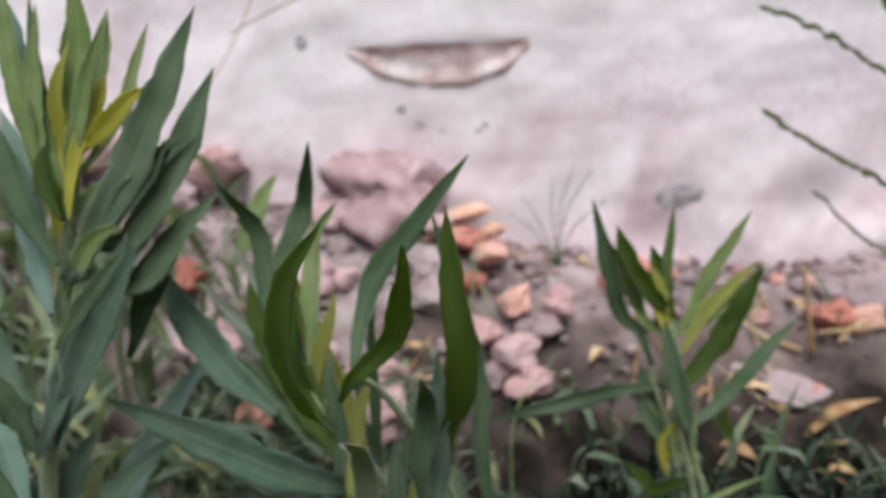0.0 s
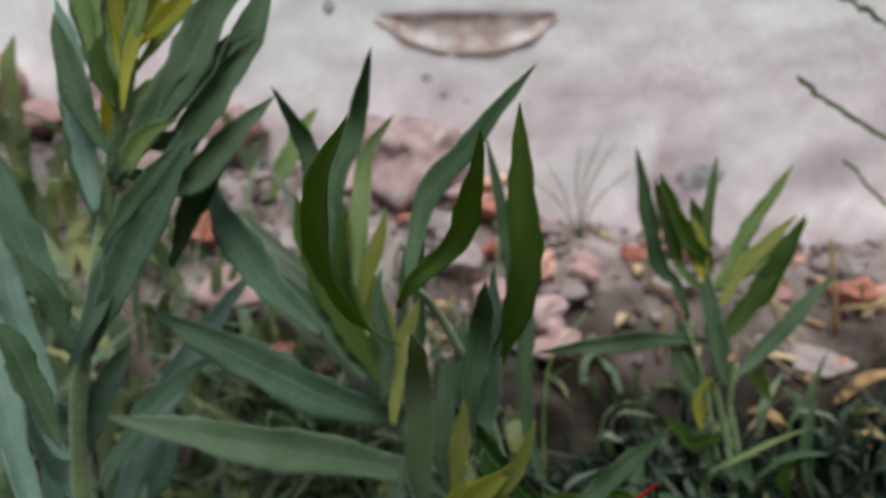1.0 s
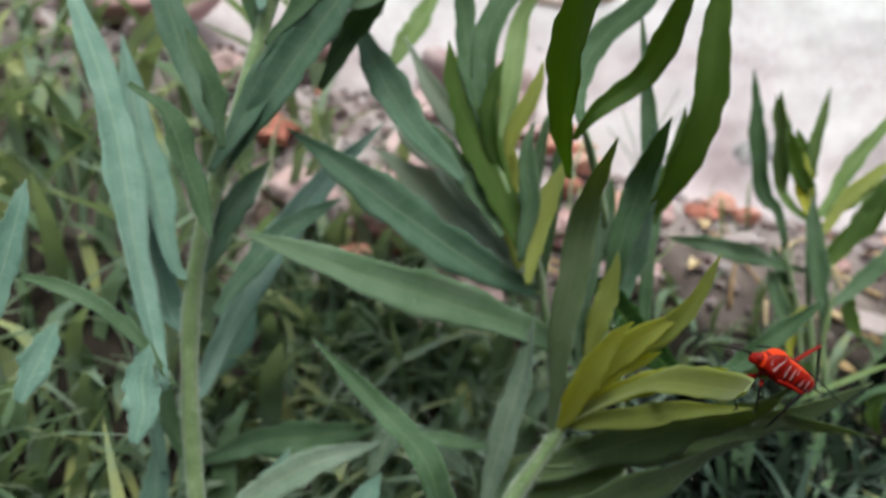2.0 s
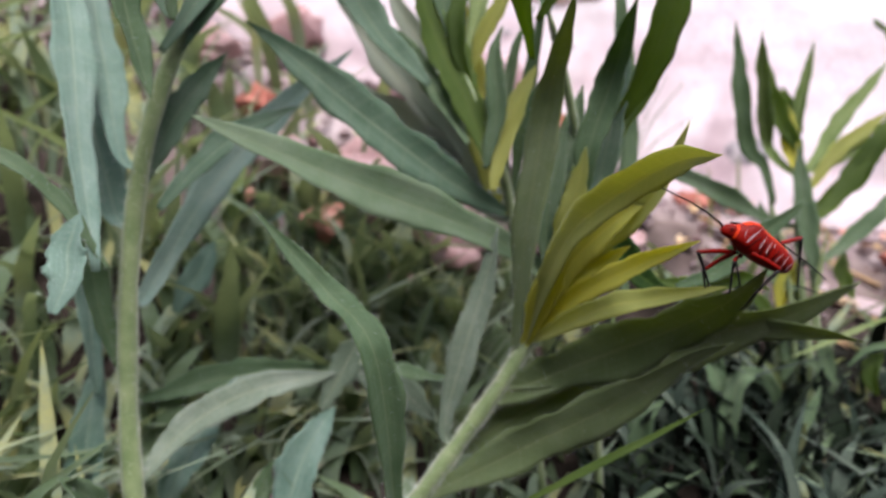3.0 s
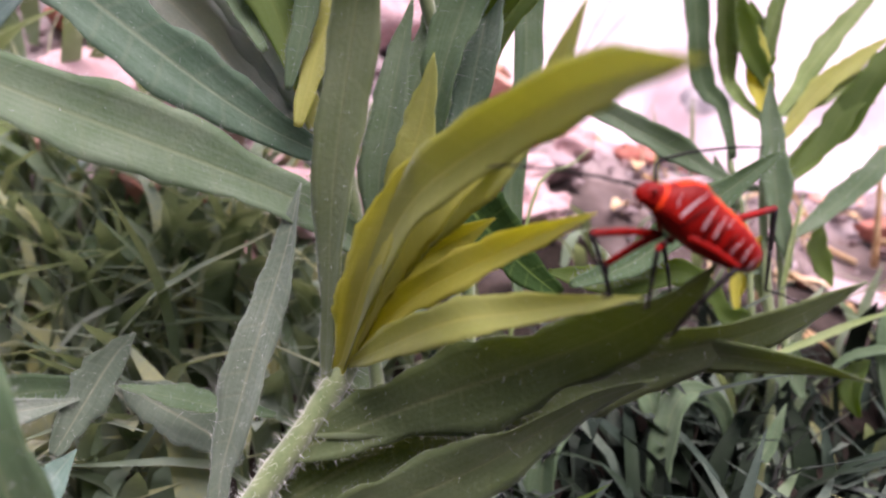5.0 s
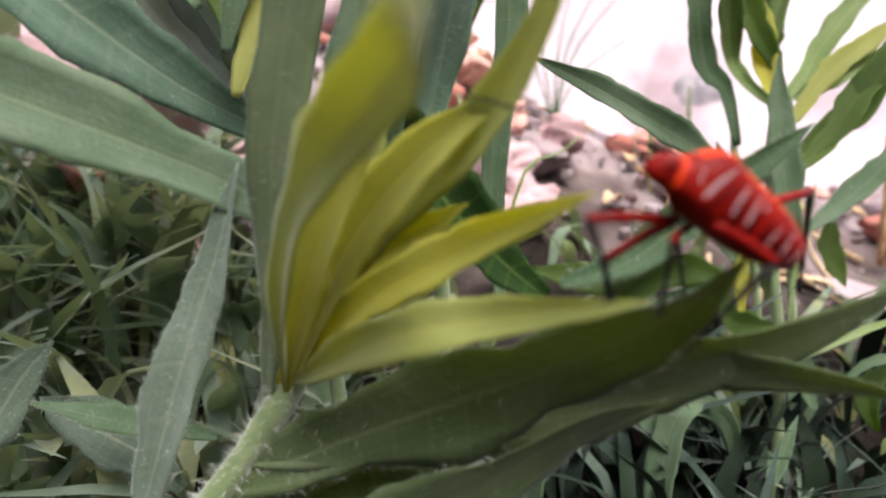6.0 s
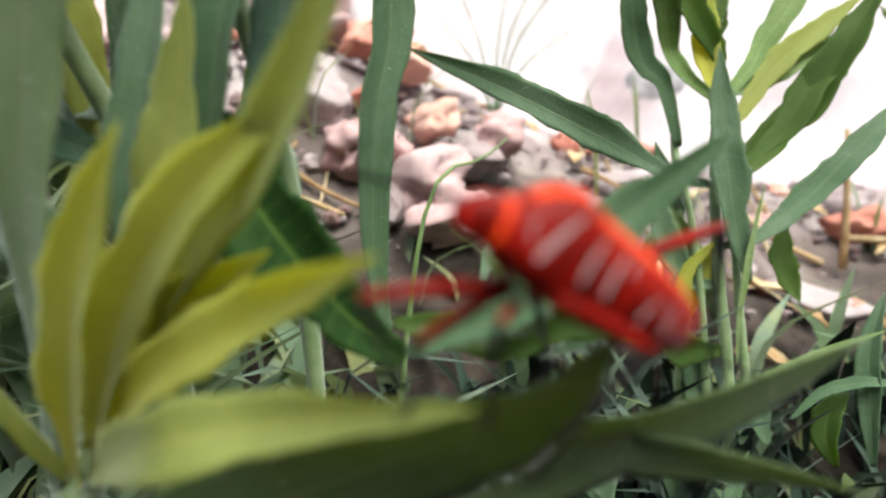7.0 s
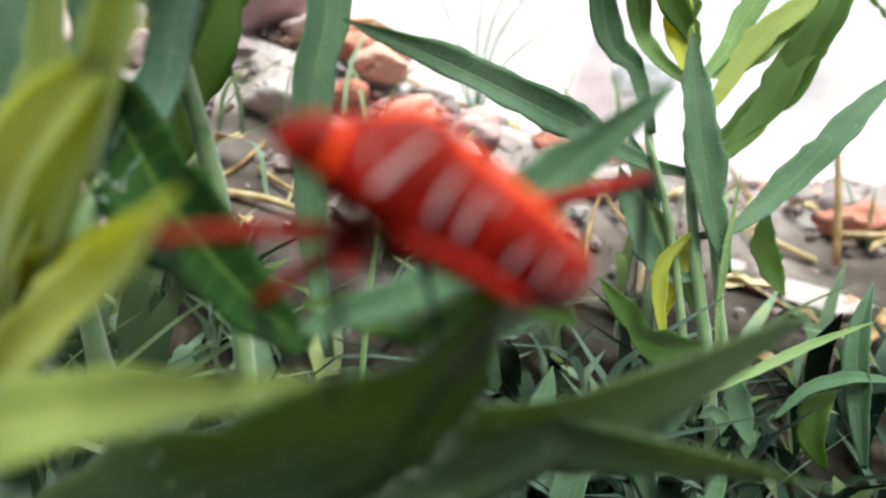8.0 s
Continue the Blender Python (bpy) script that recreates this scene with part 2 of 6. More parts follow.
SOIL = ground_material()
GRAVEL = material("crumbs", [(0.1, (0.17, 0.1, 0.095)), (0.3, (0.21, 0.155, 0.157)), (0.6, (0.27, 0.21, 0.213)), (0.9, (0.35, 0.29, 0.3))], 200, 0.95, 0.5, 1500, shade=0.9, island=True)
WEEDS = thin(material("weed_blades", [(0.12, (0.042, 0.075, 0.032)), (0.38, (0.11, 0.17, 0.085)), (0.66, (0.19, 0.255, 0.185)), (0.94, (0.36, 0.36, 0.14))], 60, 0.65, 0.1, 900, shade=0.8, sheen=0.3, island=True), (0.3, 0.38, 0.14), 0.3)


def stained(m):
    """Mauve-grey damp blotches and splashes of dirt on the whitewash."""
    n, l = m.node_tree.nodes, m.node_tree.links
    b = n["Principled BSDF"]
    base = b.inputs["Base Color"].links[0].from_socket
    co, sep = n.new("ShaderNodeTexCoord"), n.new("ShaderNodeSeparateXYZ")
    l.new(co.outputs["Object"], sep.inputs[0])
    blot, tone = n.new("ShaderNodeTexNoise"), n.new("ShaderNodeTexNoise")
    blot.inputs["Scale"].default_value, blot.inputs["Detail"].default_value, blot.inputs["Distortion"].default_value = 15, 7, 1.4
    tone.inputs["Scale"].default_value, tone.inputs["Detail"].default_value = 60, 6
    for tex in (blot, tone):
        l.new(co.outputs["Object"], tex.inputs["Vector"])
    wob = n.new("ShaderNodeMath")
    wob.operation, wob.inputs[1].default_value = "MULTIPLY_ADD", -0.22
    l.new(blot.outputs[0], wob.inputs[0])
    side = n.new("ShaderNodeMath")
    side.operation, side.inputs[1].default_value = "MULTIPLY_ADD", 0.22
    l.new(sep.outputs[0], side.inputs[0])
    l.new(sep.outputs[2], side.inputs[2])
    l.new(side.outputs[0], wob.inputs[2])
    rng = n.new("ShaderNodeMapRange")
    rng.inputs["From Min"].default_value, rng.inputs["From Max"].default_value = 0.06, -0.01
    rng.inputs["To Max"].default_value = 0.85
    l.new(wob.outputs[0], rng.inputs["Value"])
    dirt = ramp_of(n, [(0.3, (0.4, 0.28, 0.315)), (0.5, (0.54, 0.42, 0.455)), (0.7, (0.72, 0.615, 0.65))])
    l.new(tone.outputs[0], dirt.inputs[0])
    mix = n.new("ShaderNodeMix")
    mix.data_type = "RGBA"
    l.new(rng.outputs[0], mix.inputs[0])
    l.new(base, mix.inputs[6])
    l.new(dirt.outputs[0], mix.inputs[7])
    l.new(mix.outputs[2], b.inputs["Base Color"])
    return m


PLASTER = stained(material("lime_plaster", [(0.2, (0.6, 0.46, 0.52)), (0.4, (0.79, 0.695, 0.745)), (0.58, (0.885, 0.837, 0.868))], 13, 0.9, 0.6, 300))
PATCH = material("bared_brick", [(0.28, (0.34, 0.21, 0.19)), (0.48, (0.5, 0.39, 0.38)), (0.66, (0.7, 0.62, 0.63))], 80, 0.95, 0.9, 900)
SCAR = material("grey_scar", [(0.25, (0.2, 0.185, 0.205)), (0.5, (0.38, 0.355, 0.38)), (0.72, (0.66, 0.62, 0.64))], 180, 0.95, 0.8, 900)
RIM = material("plaster_rim", [(0.3, (0.3, 0.2, 0.15)), (0.7, (0.5, 0.4, 0.34))], 300, 0.95, 0.5)
BRICK = material("brick_lumps", [(0.22, (0.35, 0.2, 0.2)), (0.45, (0.42, 0.26, 0.26)), (0.7, (0.48, 0.335, 0.34))], 140, 0.95, 0.55, 700, shade=0.5)
RUST = material("red_brick_lumps", [(0.22, (0.36, 0.125, 0.095)), (0.48, (0.5, 0.22, 0.17)), (0.72, (0.6, 0.36, 0.3))], 140, 0.95, 0.55, 700, shade=0.6)
FLAKE = material("pale_orange_flakes", [(0.22, (0.45, 0.24, 0.16)), (0.48, (0.6, 0.36, 0.25)), (0.72, (0.7, 0.5, 0.4))], 140, 0.95, 0.55, 700, shade=0.3)
SLAB = material("mauve_plaster", [(0.25, (0.24, 0.15, 0.155)), (0.48, (0.37, 0.255, 0.265)), (0.72, (0.56, 0.44, 0.45))], 70, 0.95, 0.9, 700)
STONE = material("pale_rubble", [(0.25, (0.24, 0.18, 0.185)), (0.5, (0.31, 0.24, 0.247)), (0.75, (0.38, 0.315, 0.325))], 120, 0.95, 0.5, 700, shade=0.5)
STRAW = material("dry_straw", [(0.25, (0.24, 0.13, 0.055)), (0.5, (0.4, 0.26, 0.13)), (0.75, (0.56, 0.43, 0.27))], 200, 0.7, 0.4, 2000, shade=0.5)
BUG_RED = material("bug_red", [(0.2, (0.085, 0.002, 0.001)), (0.5, (0.16, 0.003, 0.001)), (0.8, (0.27, 0.006, 0.002))], 260, 0.5, 0.15, 4000, gloss=0.1)
# orange of the collar; on back and shoulders it paints the bright rim light
BUG_ORANGE = material("bug_orange_collar_and_lit_back", [(0.2, (0.42, 0.02, 0.003)), (0.8, (0.62, 0.05, 0.004))], 300, 0.5, 0.15, 4000, gloss=0.1)
BUG_WHITE = material("bug_white_band", [(0.2, (0.22, 0.155, 0.165)), (0.8, (0.38, 0.3, 0.31))], 600, 0.5, 0.1, 4000)
BUG_DARK = material("bug_dark_red", [(0.2, (0.035, 0.001, 0.001)), (0.8, (0.09, 0.002, 0.001))], 500, 0.5, 0.1, 4000, gloss=0.1)
BUG_BLACK = material("bug_black", [(0.2, (0.004, 0.003, 0.003)), (0.8, (0.012, 0.009, 0.009))], 600, 0.5, 0.1, 4000, gloss=0.12)


# ---- helpers ----
def link_mesh(name, verts, faces, mat, uvs=None, smooth=True):
    me = bpy.data.meshes.new(name)
    me.from_pydata([tuple(c * CM for c in v) for v in verts], [], faces)
    me.materials.append(mat)
    if uvs:
        layer = me.uv_layers.new(name="UVMap")
        idx = np.empty(len(me.loops), dtype=np.int32)
        me.loops.foreach_get("vertex_index", idx)
        layer.data.foreach_set("uv", np.array(uvs, dtype=np.float32)[idx].ravel())
    if smooth:
        me.polygons.foreach_set("use_smooth", [True] * len(me.polygons))
    me.update()
    return me


def part(name, me, parent, at=(0, 0, 0), label=""):
    """One mesh under a thing; at: its place, in centimetres, in the thing's space."""
    ob = new(name, me)
    ob.parent = parent
    ob.location = Vector(at) * CM
    return tagged(ob, label) if label else ob


def thing(name, at, label, category, group="", kind=""):
    ob = new(name)
    ob.empty_display_size = 0.005
    ob.location = Vector(at) * CM
    return tagged(ob, label, category, group, kind)


def spline(points, count):
    """A smooth line through the points, as count places with even steps."""
    p = [Vector(q) for q in points]
    p = [2 * p[0] - p[1], *p, 2 * p[-1] - p[-2]]
    fine = []
    for a, b, c, d in zip(p, p[1:], p[2:], p[3:]):
        for k in range(12):
            t = k / 12
            fine.append(0.5 * (2 * b + (c - a) * t + (2 * a - 5 * b + 4 * c - d) * t * t + (3 * b - a - 3 * c + d) * t ** 3))
    fine.append(p[-2])
    run = [0.0]
    for a, b in zip(fine, fine[1:]):
        run.append(run[-1] + (b - a).length)
    want = np.linspace(0, run[-1], count)
    return [Vector([np.interp(w, run, [f[i] for f in fine]) for i in range(3)]) for w in want]


def tube(points, radii, sides=10, ripple=0.0):
    """Vertices and faces of a closed round rod along the points."""
    verts, faces = [], []
    n = len(points)
    ref = Vector((0.3, -0.9, 0.2))
    for i, p in enumerate(points):
        t = (points[min(i + 1, n - 1)] - points[max(i - 1, 0)]).normalized()
        u = t.cross(ref).normalized()
        w = t.cross(u)
        for k in range(sides):
            a = 2 * math.pi * k / sides
            r = radii[i] * (1 + ripple * math.cos(3 * a))
            verts.append(p + r * (math.cos(a) * u + math.sin(a) * w))
    for i in range(n - 1):
        for k in range(sides):
            a, b = i * sides + k, i * sides + (k + 1) % sides
            faces.append((a, b, b + sides, a + sides))
    faces.append(tuple(range(sides))[::-1])
    faces.append(tuple(range((n - 1) * sides, n * sides)))
    return verts, faces


def hairs(roots, ways, length, thick, dice):
    """Fine upright hairs, two crossed slivers each."""
    verts, faces = [], []
    for p, w in zip(roots, ways):
        w = (w + 0.5 * Vector((dice.uniform(-1, 1), dice.uniform(-1, 1), dice.uniform(-1, 1)))).normalized()
        h = length * dice.uniform(0.5, 1.25)
        for s in (w.orthogonal().normalized(), w.cross(w.orthogonal()).normalized()):
            i = len(verts)
            verts += [p - s * thick, p + s * thick, p + w * h]
            faces.append((i, i + 1, i + 2))
    return verts, faces


counter = [0]


def blade(pts, width, normal, dice, cross=9, along=38, wave=0.09, fold=0.34, twist=12.0, origin=None, rolled=0.0):
    """A lance-shaped leaf with thickness, folded along its midrib, with wavy margins. Returns mesh data and its two margins."""
    line = spline(pts, along)
    o = line[0] if origin is None else origin
    nrm = Vector(normal).normalized()
    phase, tw, bend = dice.uniform(0, 6.3), radians(dice.uniform(-twist, twist)), dice.uniform(0.8, 1.2)
    if rolled:
        # the blade turns its face down towards the tip
        tw = -math.copysign(radians(rolled), (line[-1] - line[0]).cross(nrm).z)
    top, bottom, uvs, left, right = [], [], [], [], []
    freq = dice.uniform(14, 22)
    for i, p in enumerate(line):
        s = i / (along - 1)
        t = (line[min(i + 1, along - 1)] - line[max(i - 1, 0)]).normalized()
        lat = t.cross(nrm).normalized()
        up = lat.cross(t).normalized()
        turn = Matrix.Rotation(tw * (s - 0.5) * 2, 3, t)
        lat, up = turn @ lat, turn @ up
        shape = (0.2 + 0.8 * min(1, s / 0.42) ** 0.85) * (1 if s < 0.45 else max(0.02, 1 - ((s - 0.45) / 0.55) ** 2.3))
        for k in range(cross):
            v = 2 * k / (cross - 1) - 1
            ragged = (0.1 * noise.noise((s * 36, 7.0 * (v > 0), phase * 9)) + 0.12 * noise.noise((s * 11, 5.0 * (v > 0), phase * 5))) * abs(v) ** 4
            edge = 1 + ragged + wave * (math.sin(freq * s + phase + (1.7 if v > 0 else 0)) + 0.5 * math.sin(2.7 * freq * s + phase * 2)) * abs(v) ** 3
            half = 0.5 * width * shape * edge
            lift = fold * bend * half * abs(v) ** 1.3 + 0.8 * wave * width * shape * math.sin(freq * 0.8 * s + phase + 2.1 * (v > 0)) * abs(v) ** 3
            q = p + lat * (half * v) + up * lift - o
            th = (0.014 + 0.022 * (1 - abs(v)) ** 4) * (0.4 + 0.6 * (1 - s))
            top.append(q + up * th * 0.3)
            bottom.append(q - up * th)
            uvs.append((s, k / (cross - 1)))
            if k == 0:
                left.append((q, -lat + 0.4 * t))
            if k == cross - 1:
                right.append((q, lat + 0.4 * t))
    n = len(top)
    verts, faces = top + bottom, []
    for i in range(along - 1):
        for k in range(cross - 1):
            a = i * cross + k
            faces.append((a, a + 1, a + 1 + cross, a + cross))
            faces.append((n + a, n + a + cross, n + a + 1 + cross, n + a + 1))
        for k, flip in ((0, False), (cross - 1, True)):
            a = i * cross + k
            f = (a, a + cross, n + a + cross, n + a)
            faces.append(f if not flip else f[::-1])
    for i in (0, along - 1):
        for k in range(cross - 1):
            a = i * cross + k
            f = (a, n + a, n + a + 1, a + 1)
            faces.append(f if i == 0 else f[::-1])
    return verts, faces, uvs + uvs, left, right, o


WORDS = {"o": "olive-green leaf", "w": "grey crinkled leaf", "f": "broad grey-green leaf", "g": "grey-green hairy leaf", "h": "downy grey-green leaf", "t": "blue-green downy leaf", "d": "dark green leaf", "e": "deep green leaf with a yellow midrib", "s": "pale speckled grey-green leaf", "l": "light green leaf", "y": "young yellow-green leaf"}


def leaf(plant, kind, width, normal, *pts, hairy=True):
    hairy = hairy and kind not in "yode" and not plant.name.startswith("grass")
    counter[0] += 1
    dice = random.Random(counter[0])
    verts, faces, uvs, left, right, o = blade(pts, width, normal, dice, wave=0.19 if kind == "w" else 0.05 if plant.name.startswith("grass") else 0.1, fold=0.14 if kind == "f" else 0.34, rolled=32.0 if kind == "f" else 0.0)
    grassy = plant.name.startswith("grass")
    name, words = ("blade", "arching " + WORDS[kind].replace(" leaf", " grass blade").replace("hairy ", "")) if grassy else ("leaf", WORDS[kind])
    ob = part(name, link_mesh(name, verts, faces, LEAF[kind], uvs), plant, o - plant.location / CM, words)
    if hairy:
        roots, ways = [], []
        long = sum((q[0] - p[0]).length for p, q in zip(left, left[1:]))
        for side in (left, right):
            for (p, w), (q, _) in zip(side[:-1], side[1:]):
                for _ in range(max(1, round(0.5 * long))):
                    roots.append(p.lerp(q, dice.random()))
                    ways.append(w)
        for _ in range(70):
            k = dice.randrange(len(left) - 1)
            roots.append(left[k][0].lerp(right[k][0], dice.random()))
            ways.append(Vector(normal))
        hv, hf = hairs(roots, ways, 0.1, 0.0012, dice)
        part("hair_fringe", link_mesh("hair_fringe", hv, hf, HAIR, smooth=False), ob, (0, 0, 0), "fine white hairs on the leaf margin")
    return ob


def stem(plant, r0, r1, *pts, hairy=True):
    counter[0] += 1
    dice = random.Random(counter[0])
    n = 26
    line = spline(pts, n)
    o = line[0]
    rad = [(r0 + (r1 - r0) * i / (n - 1)) * (1 + 0.08 * math.sin(i * 1.9)) for i in range(n)]
    rad[-1], rad[-2] = 0.2 * rad[-1], 0.7 * rad[-2]
    v, f = tube([p - o for p in line], rad, 12, 0.06)
    ob = part("stem", link_mesh("stem", v, f, STEM), plant, o - plant.location / CM, "pale green ridged stem")
    if hairy:
        roots, ways = [], []
        for _ in range(1500):
            k, a = dice.randrange(n - 1), dice.uniform(0, 6.283)
            t = (line[k + 1] - line[k]).normalized()
            u = t.orthogonal().normalized()
            d = math.cos(a) * u + math.sin(a) * t.cross(u)
            roots.append(line[k].lerp(line[k + 1], dice.random()) - o + d * rad[k] * 0.95)
            ways.append(d)
        hv, hf = hairs(roots, ways, 0.15, 0.0026, dice)
        part("hair_fringe", link_mesh("hair_fringe", hv, hf, HAIR, smooth=False), ob, (0, 0, 0), "stiff white hairs on the stem")
    return ob


def ground_height(x, y):
    """Soil bank that rises towards the foot of the wall, in centimetres."""
    s = min(1, max(0, (y - 11.5) / 16))
    bank = -1.8 + (6.6 + 0.36 * min(34, max(0, 14 - x))) * s * s * (3 - 2 * s)
    near = max(0.0, 1 - math.hypot(x, y - 15) / 60)
    rough = 0.9 * noise.noise((x * 0.25, y * 0.25, 1)) + 0.35 * noise.noise((x * 0.8, y * 0.8, 2)) + 0.15 * noise.noise((x * 2.2, y * 2.2, 3))
    return bank + rough * near


# ---- the setting: soil, wall ----
def build_ground():
    n = 190
    ax = [math.sinh(v * 7.2) / math.sinh(7.2) * 30000 + v * 36 for v in np.linspace(-1, 1, n)]
    verts = [(x, y + 16, ground_height(x, y + 16)) for y in ax for x in ax]
    faces = [(j * n + i, j * n + i + 1, (j + 1) * n + i + 1, (j + 1) * n + i) for j in range(n - 1) for i in range(n - 1)]
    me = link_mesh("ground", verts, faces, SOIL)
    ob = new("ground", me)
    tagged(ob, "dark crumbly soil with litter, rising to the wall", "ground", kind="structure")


WALL_Y = 28.5
# mottled grey for the added, unseen wall that holds back low sky light
BLOCKER_GREY = material("sky_blocker_grey", [(0.25, (0.2, 0.2, 0.19)), (0.5, (0.3, 0.3, 0.29)), (0.75, (0.42, 0.42, 0.41))], 12, 0.95, 0.6, 200)


def build_sky_blocker():
    """An added plain wall, never in view, that blocks low sky light behind the camera."""
    x, y0, y1, z0, z1 = 400, -125, -103, -6, 95
    verts = [(sx * x, y, z) for z in (z0, z1) for y in (y0, y1) for sx in (-1, 1)]
    faces = [(0, 1, 3, 2), (4, 6, 7, 5), (0, 4, 5, 1), (2, 3, 7, 6), (0, 2, 6, 4), (1, 5, 7, 3)]
    tagged(new("wall_front", link_mesh("wall_front", verts, faces, BLOCKER_GREY, smooth=False)), "added plain grey wall behind the camera, unseen, blocking low sky light", "wall", kind="structure")


def in_hollow(x, z):
    """How deep the boat-shaped hollow in the plaster is at a place on the wall, 0 to 1."""
    u, w = (x - 3.6) / 3.75, (z + 0.155 * (x - 3.6)) - 16.45
    if abs(u) > 1:
        return 0.0
    low = -1.45 * (1 - abs(u) ** 2.4)
    w += 0.16 * noise.noise((x * 0.9, z * 0.9, 11)) + 0.08 * noise.noise((x * 2.6, z * 2.6, 12))
    return max(0.0, min(1.0, min((0.3 - w) / 0.5, (w - low) / 0.5)))


def wall_face(x, z):
    relief = 0.35 * noise.noise((x * 0.12, z * 0.12, 5)) + 0.13 * noise.noise((x * 0.5, z * 0.5, 6)) + 0.05 * noise.noise((x * 1.7, z * 1.7, 7))
    foot = max(0.0, 1 - (z - 4) / 7)
    relief += 1.1 * foot * (0.4 + noise.noise((x * 0.3, z * 0.3, 8)))
    return WALL_Y - relief + 0.16 * in_hollow(x, z)


def build_wall():
    wall = thing("wall_back", (0, WALL_Y, 0), "whitewashed lime-plaster wall, scuffed and chipped", "wall", kind="structure")
    xs = [-400, -200, -120, -80, -60, *np.linspace(-45, 60, 260), 75, 100, 140, 220, 420]
    zs = [-6, 0, *np.linspace(3, 34, 130), 40, 60, 90, 130]
    nx, nz = len(xs), len(zs)
    verts = [(x, wall_face(x, z) - WALL_Y if -45 <= x <= 60 and 3 <= z <= 34 else 0, z) for z in zs for x in xs]
    faces = [(j * nx + i, j * nx + i + 1, (j + 1) * nx + i + 1, (j + 1) * nx + i) for j in range(nz - 1) for i in range(nx - 1)]
    back = len(verts)
    verts += [(xs[0], 22, zs[0]), (xs[-1], 22, zs[0]), (xs[-1], 22, zs[-1]), (xs[0], 22, zs[-1])]
    faces.append((back + 3, back + 2, back + 1, back))
    faces.append((*range((nz - 1) * nx, nz * nx), back + 2, back + 3))
    faces.append(tuple([j * nx for j in range(nz)][::-1] + [back, back + 3][::1]))
    faces.append(tuple([j * nx + nx - 1 for j in range(nz)] + [back + 2, back + 1]))
    part("plaster", link_mesh("plaster", verts, faces, PLASTER), wall)
    # bared brick in the hollow
    nu, nv = 60, 14
    verts, faces = [], []
    for j in range(nv):
        for i in range(nu):
            u = -0.98 + 1.96 * i / (nu - 1)
            low = -1.42 * (1 - abs(u) ** 2.4)
            w = low + (0.15 - low) * j / (nv - 1)
            x = 3.6 + 3.75 * u
            z = 16.45 + w - 0.155 * (x - 3.6)
            verts.append((x, wall_face(x, z) - WALL_Y - 0.07 - 0.05 * noise.noise((x * 1.3, z * 1.3, 9)), z))
    faces = [(j * nu + i, j * nu + i + 1, (j + 1) * nu + i + 1, (j + 1) * nu + i) for j in range(nv - 1) for i in range(nu - 1)]
    part("bare_patch", link_mesh("bare_patch", verts, faces, PATCH), wall, (0, 0, 0), "boat-shaped hollow of bared brown brick")
    line = [Vector((3.6 + 3.75 * u, wall_face(3.6 + 3.75 * u, 16.35 - 1.5 * (1 - abs(u) ** 2.4) - 0.58 * u) - WALL_Y - 0.05, 16.4 - 1.5 * (1 - abs(u) ** 2.4) - 0.58 * u)) for u in np.linspace(-1, 0.98, 40)]
    v, f = tube(line, [max(0.012, 0.045 + 0.08 * noise.noise((i * 0.23, 3, 3))) for i in range(40)], 6)
    part("chipped_rim", link_mesh("chipped_rim", v, f, RIM), wall, (0, 0, 0), "brown broken plaster rim")
    build_smudge(wall)
    dice = random.Random(5)
    for x, z, r in ((2.2, 13.6, 0.16), (1.6, 14.3, 0.22), (-1.9, 17.8, 0.32), (4.9, 12.95, 0.16), (3.1, 13.1, 0.1), (4.6, 12.8, 0.14)):
        v, f = lump(r, dice, 0.35)
        part("chip", link_mesh("chip", [(a, 0.12 * b, c) for a, b, c in v], f, SCAR), wall, (x, wall_face(x, z) - WALL_Y - 0.02, z), "dark grey chip in the plaster")


def build_smudge(wall):
    """A shallow grey scar low on the plaster."""
    nu, nv = 26, 12
    verts = []
    for j in range(nv):
        for i in range(nu):
            a, q = 2 * math.pi * i / nu, (j + 1) / nv
            x = 12.4 + 1.15 * q * math.cos(a) * (1 + 0.25 * noise.noise((math.cos(a) * 2, math.sin(a) * 2, 4)))
            z = 8.4 + 0.62 * q * math.sin(a) * (1 + 0.3 * noise.noise((math.cos(a) * 2, math.sin(a) * 2, 9)))
            verts.append((x, wall_face(x, z) - WALL_Y - 0.05 * (1 - q ** 3) + 0.03 * q ** 8, z))
    faces = [(j * nu + i, j * nu + (i + 1) % nu, (j + 1) * nu + (i + 1) % nu, (j + 1) * nu + i) for j in range(nv - 1) for i in range(nu)]
    faces.append(tuple(range(nu))[::-1])
    part("grey_scar", link_mesh("grey_scar", verts, faces, SCAR), wall, (0, 0, 0), "grey weathered scar in the plaster")


def lump(r, dice, rough=0.3, flat=1.0, sub=2):
    """A broken, angular lump."""
    bm = bmesh.new()
    bmesh.ops.create_icosphere(bm, subdivisions=sub, radius=r)
    k = dice.uniform(0, 100)
    cuts = [(Vector((dice.uniform(-1, 1), dice.uniform(-1, 1), dice.uniform(-1, 1))).normalized(), r * dice.uniform(0.5, 0.8)) for _ in range(6)]
    for v in bm.verts:
        p = v.co * (1 + rough * noise.noise(v.co / r * 1.3 + Vector((k, k, k))) + 0.35 * rough * noise.noise(v.co / r * 4 + Vector((k, 0, k))) + 0.16 * rough * noise.noise(v.co / r * 9 + Vector((0, k, k))))
        for nrm, d in cuts:
            over = p.dot(nrm) - d
            if over > 0:
                p -= nrm * over * 0.75
        v.co = Vector((p.x, p.y, p.z * flat))
    verts = [tuple(v.co) for v in bm.verts]
    faces = [tuple(q.index for q in f.verts) for f in bm.faces]
    bm.free()
    return verts, faces


